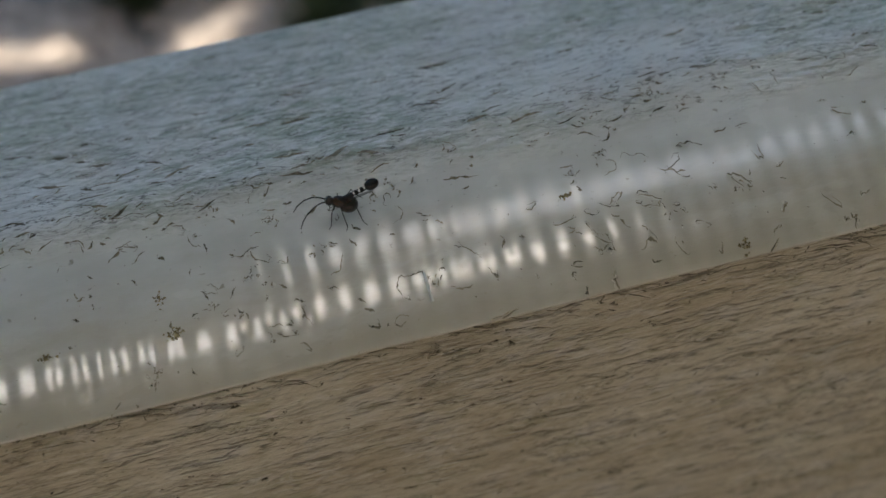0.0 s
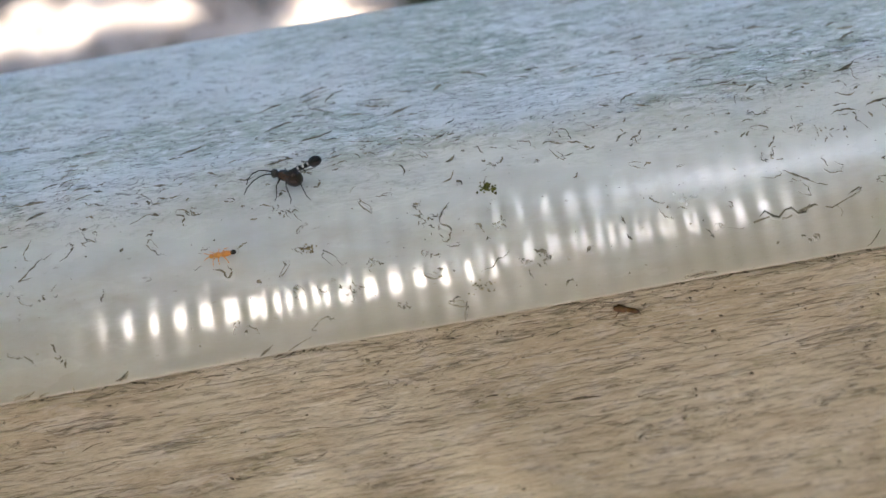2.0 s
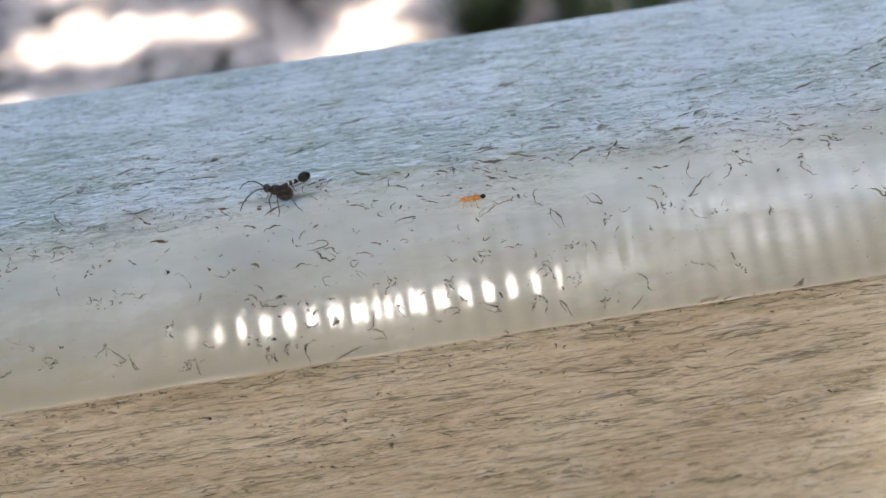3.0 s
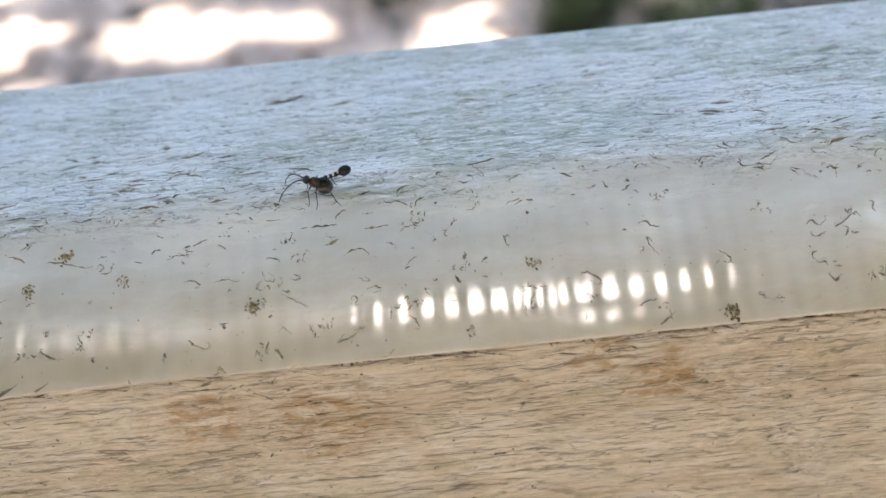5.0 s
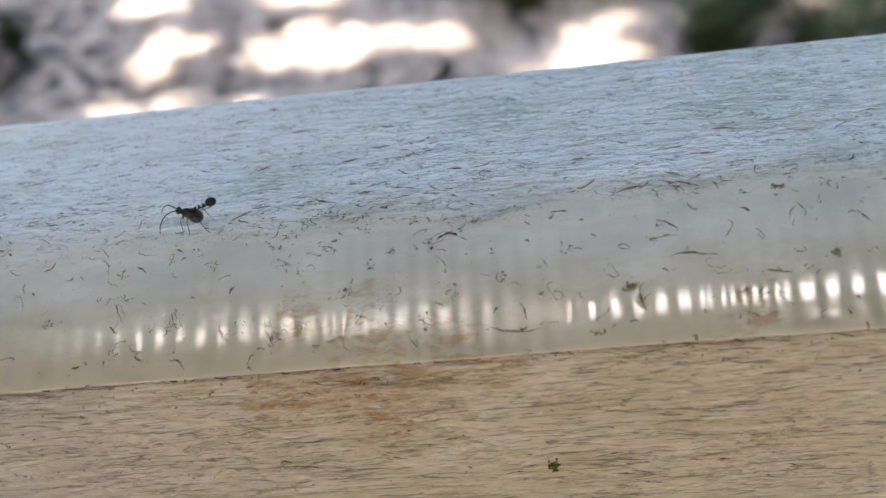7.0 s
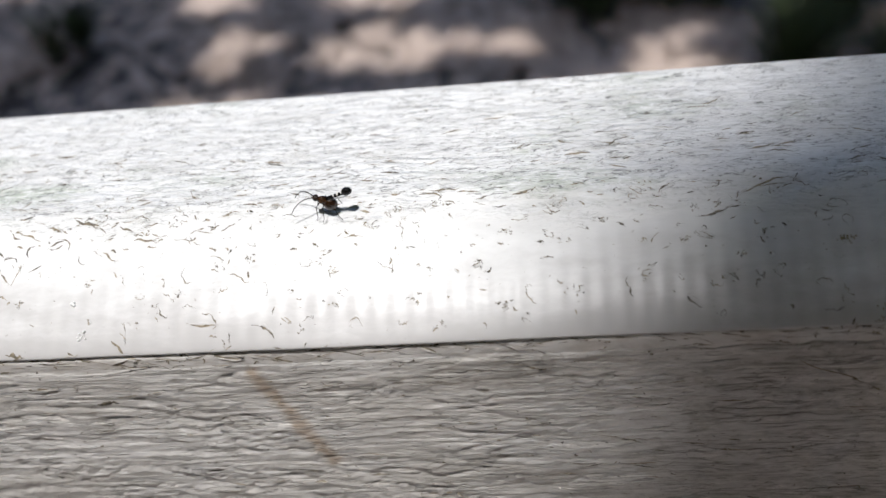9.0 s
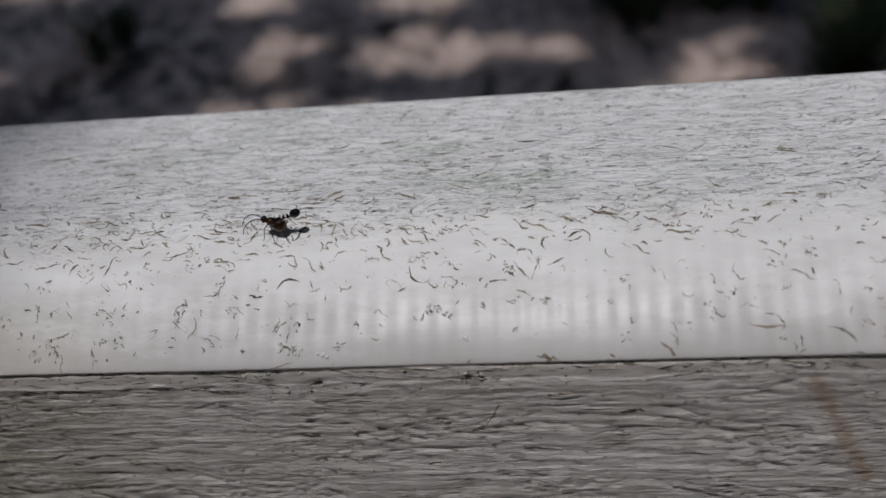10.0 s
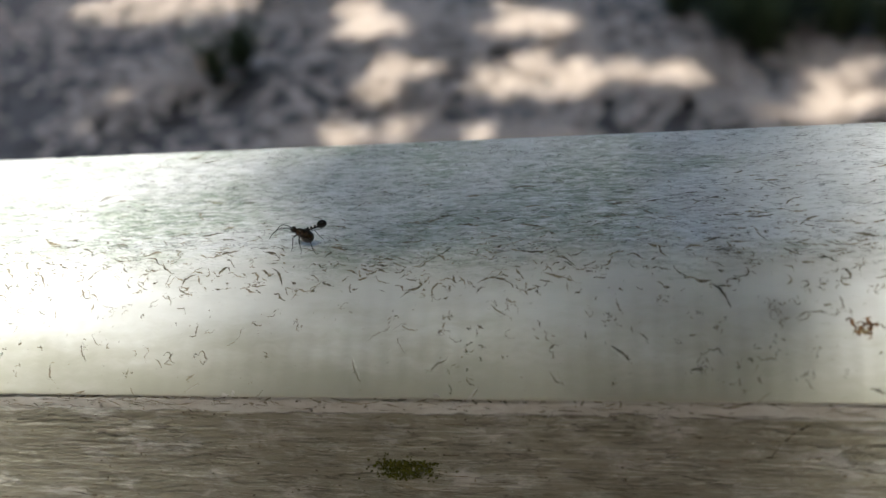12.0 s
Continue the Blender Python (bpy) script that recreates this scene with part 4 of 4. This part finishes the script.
def tree():
    r = random.Random(13)
    base = tagged(new("tree"), "unseen leafy broad tree shaped to shade the rail", "tree")
    base.location = (-0.9, 5.2, 0)
    bm = bmesh.new()
    tube(bm, [(0, 0, -60), (20, 10, 900), (-40, -60, 2200), (30, -120, 3600), (0, -300, 5000), (60, -500, 6200)], [190, 150, 130, 110, 80, 40], 14)
    for i in range(9):
        a = -math.pi / 2 + (i - 4) * 0.42
        z = 2900 + 260 * i
        pts = [(0, -100, z), (600 * math.cos(a), 600 * math.sin(a), z + 420), (1800 * math.cos(a), 1800 * math.sin(a), z + 800), (3600 * math.cos(a), 3600 * math.sin(a), z + 900)]
        pts = [(x, y, min(q, 4500 + 300 * (i % 3))) for x, y, q in pts]
        tube(bm, pts, [70, 55, 38, 12], 8)
    tube(bm, [(0, -200, 2600), (2300, -1500, 3500), (2900, -4300, 3950), (2700, -5900, 3900), (2600, -6300, 3800)], [60, 40, 25, 12, 10], 8)
    tube(bm, [(2620, -6280, 3810), (1800, -6000, 2400), (1000, -5760, 1500), (-200, -5700, 1430)], [10, 8, 6, 3], 8)
    part("trunk", bm, M_BARK, base)
    verts, faces = [], []

    def lit(p, w, wider=0.0):
        """Whether the sun's ray through p should reach the rail or a spot on the ground; w frays the gaps' edges."""
        d = p - SUN * ((p.z - RAIL_TOP) / SUN.z)
        g = p - SUN * (p.z / SUN.z)
        if abs(d.y - 0.015) < 0.07 and any(a + w - wider < d.x < b + c * d.y + w + wider for a, b, c in SUN_GAPS):
            return True
        return any(((g.x - x) / rx) ** 2 + ((g.y - y) / ry) ** 2 < 1.0 for x, y, rx, ry in SUN_SPOTS)

    def leaf(p, long, wide, keep):
        m = Matrix.Translation(p) @ pose(0, 0, 0, r.gauss(0, 25), r.gauss(0, 25), r.uniform(0, 360))
        ring = [m @ Vector((u * long, w * wide, z * 0.1 * long)) for u, w, z in ((-1, 0, 0), (-0.5, -0.85, 1), (0.3, -0.9, 1), (1, 0, -0.5), (0.3, 0.9, 1), (-0.5, 0.85, 1), (0, 0, -0.5))]
        w = r.gauss(0, 0.017)
        if not all(keep(p.lerp(q, 0.75), w) for q in ring[::2]):
            return
        k = len(verts)
        verts.extend(tuple(q - base.location) for q in ring)
        faces.extend((k + j, k + (j + 1) % 6, k + 6) for j in range(6))

    for _ in range(13500):
        p = Vector((r.uniform(-3.4, 4.6), r.uniform(0.15, 4.2), r.uniform(4.4, 5.4)))
        p.z += 0.5 * noise.noise(p * 0.8)
        leaf(p, r.uniform(0.09, 0.15), r.uniform(0.045, 0.07), lambda q, w: not lit(q, w))
    # a looser unseen part on the open side, two openings cut for sky glints
    for _ in range(13000):
        p = Vector((r.uniform(-4.5, 5.4), r.uniform(-5.0, 0.25), r.uniform(4.5, 5.4)))
        if abs(p.x + 0.25) < 1.6 and abs(p.y + 2.05) < 0.75 or -0.2 < p.x < 2.6 and abs(p.y + 0.45) < 0.3:
            continue
        leaf(p, r.uniform(0.09, 0.15), r.uniform(0.045, 0.07), lambda q, w: not lit(q, w))
    # an unseen strip of small leaves, added along the sun's rays to shade the rail
    for _ in range(7000):
        z = r.uniform(3.5, 4.1)
        p = Vector((r.uniform(-1.0, 0.35), r.uniform(-0.14, 0.17), RAIL_TOP)) + SUN * ((z - RAIL_TOP) / SUN.z)
        if p.x - SUN.x * (z - RAIL_TOP) / SUN.z > -0.12 and r.random() < 0.3:
            continue
        leaf(p, r.uniform(0.013, 0.02), r.uniform(0.007, 0.011), lambda q, w: not lit(q, w))
    # an unseen low layer of leaves, added so two slits shape the rail's highlights
    for _ in range(16500):
        p = Vector((r.uniform(-1.3, 0.5), r.uniform(-1.1, 0.15), RAIL_TOP + r.uniform(0.48, 0.55)))
        h = (p.z - RAIL_TOP) / 0.515
        if -0.236 < p.x < -0.12 and -0.295 < p.y / h < -0.195 or 0.0 < p.x < 0.45 and abs(p.y / h + 0.0575) < 0.02 + 0.045 * p.x:
            continue
        leaf(p, r.uniform(0.015, 0.024), r.uniform(0.009, 0.014), lambda q, w: not lit(q, w, 0.035))
    tagged(mesh("crown", verts, faces, [M_LEAF], base), "unseen dense green leaves, gaps cut for sun and sky", kind="stuff")


tree()


def woodland():
    """An unseen ring of leaves all round, far off, added to block low skylight and close the place."""
    r = random.Random(14)
    verts, faces = [], []
    for _ in range(20000):
        a, z = r.uniform(0, 2 * math.pi), 9 * r.random() ** 1.2
        if math.sin(a) > 0.5 and z > 4.2:  # lower on the side behind the rail
            continue
        d = 9 + r.uniform(0, 3) + 0.25 * z
        m = pose(d * math.cos(a) - 0.3, d * math.sin(a), z, r.uniform(-60, 60), r.uniform(-60, 60), r.uniform(0, 360))
        w = r.uniform(0.2, 0.5)
        k = len(verts)
        for u, v, h in ((-1, 0, 0), (-0.4, -0.5, 0.1), (0.5, -0.45, 0.1), (1, 0, -0.1), (0.5, 0.45, 0.1), (-0.4, 0.5, 0.1)):
            verts.append(tuple(m @ Vector((u * w, v * w, h * w))))
        faces += [(k, k + 1, k + 2), (k, k + 2, k + 3), (k, k + 3, k + 4), (k, k + 4, k + 5)]
    tagged(mesh("woodland", verts, faces, [M_LEAF]), "unseen ring of dark green leaves that blocks low skylight", "woodland", kind="stuff")


woodland()


# ---- movement ----
def rail_point(x, y):
    p, _ = on_rail(x, y)
    return p / 1000 + np.array((0, 0, RAIL_TOP))


def motions():
    WASP.scale = (1.36, 1.36, 1.36)
    # seconds, x and y on the rail in millimetres, heading
    steps = [(0, -0.2, 8.3), (0.5, -15.8, 7.5), (1, -47.6, 7.7), (1.5, -82.3, 9.0), (2, -109.7, 10.6), (2.5, -142.4, 11.6), (2.7, -152.2, 12.0), (4.3, -210.6, 11.3), (4.5, -220.0, 11.7), (5, -242.9, 12.0), (5.5, -270.8, 13.6), (6, -286.6, 14.7), (6.5, -311.8, 15.7), (6.7, -321.8, 13.8), (8.3, -397.0, 10.8), (8.5, -409.9, 11.0), (9, -438.2, 11.7), (9.5, -466.4, 11.4), (10, -494.6, 11.3), (10.5, -522.6, 11.8), (11, -545.2, 11.8), (11.5, -563.8, 13.6), (12, -593.4, 14.2)]
    rows = []
    for i, (t, x, y) in enumerate(steps):
        a, b = steps[max(i - 1, 0)], steps[min(i + 1, len(steps) - 1)]
        head = math.degrees(math.atan2(-(b[2] - a[2]), -(b[1] - a[1])))
        slope = math.degrees(math.atan(float(bevel_slope(y))))
        p = rail_point(x + 0.95, y) - np.array((0, 0, 0.12 * 1.36 / 1000))  # its feet end 0.12 above its own origin
        rows.append((t, pose(*p, slope * 0.55, 0, 0.5 * head)))
    walk(WASP, rows)
    for n, (ob, hip) in enumerate(WASP_LEGS):
        phase = (n % 3) * math.pi + (0 if n < 3 else math.pi)
        walk(ob, [(k * 0.1, pose(*[c / 1000 for c in hip], 0, 5 * math.cos(phase + k * 2.2), 13 * math.sin(phase + k * 2.2))) for k in range(121)])
    for n, (ob, root) in enumerate(WASP_FEELERS):
        walk(ob, [(k * 0.3, pose(*[c / 1000 for c in root], 0, 9 * math.sin(k * 1.3 + n), 10 * math.sin(k * 0.9 + 2 * n))) for k in range(41)])
    trot = [(0.0, -44, 7.5), (0.5, -61, 7.2), (1.0, -79, 7.0), (1.5, -97.1, 6.6), (2.0, -114.9, 6.4), (2.5, -132.5, 7.4), (2.7, -139.4, 8.6), (3.5, -158, 10), (4.3, -166, 11), (12.0, -167, 11)]
    rows = []
    for t, x, y in trot:
        slope = math.degrees(math.atan(float(bevel_slope(y))))
        rows.append((t, pose(*rail_point(x, y), slope, 0, 0)))
    walk(ORANGE, rows)
    for n, (ob, hip) in enumerate(ORANGE_LEGS):
        walk(ob, [(k * 0.1, pose(*[c / 1000 for c in hip], 0, 0, 12 * math.sin(k * 2.3 + n * 2.1) if k < 44 else 0)) for k in range(121)])


motions()
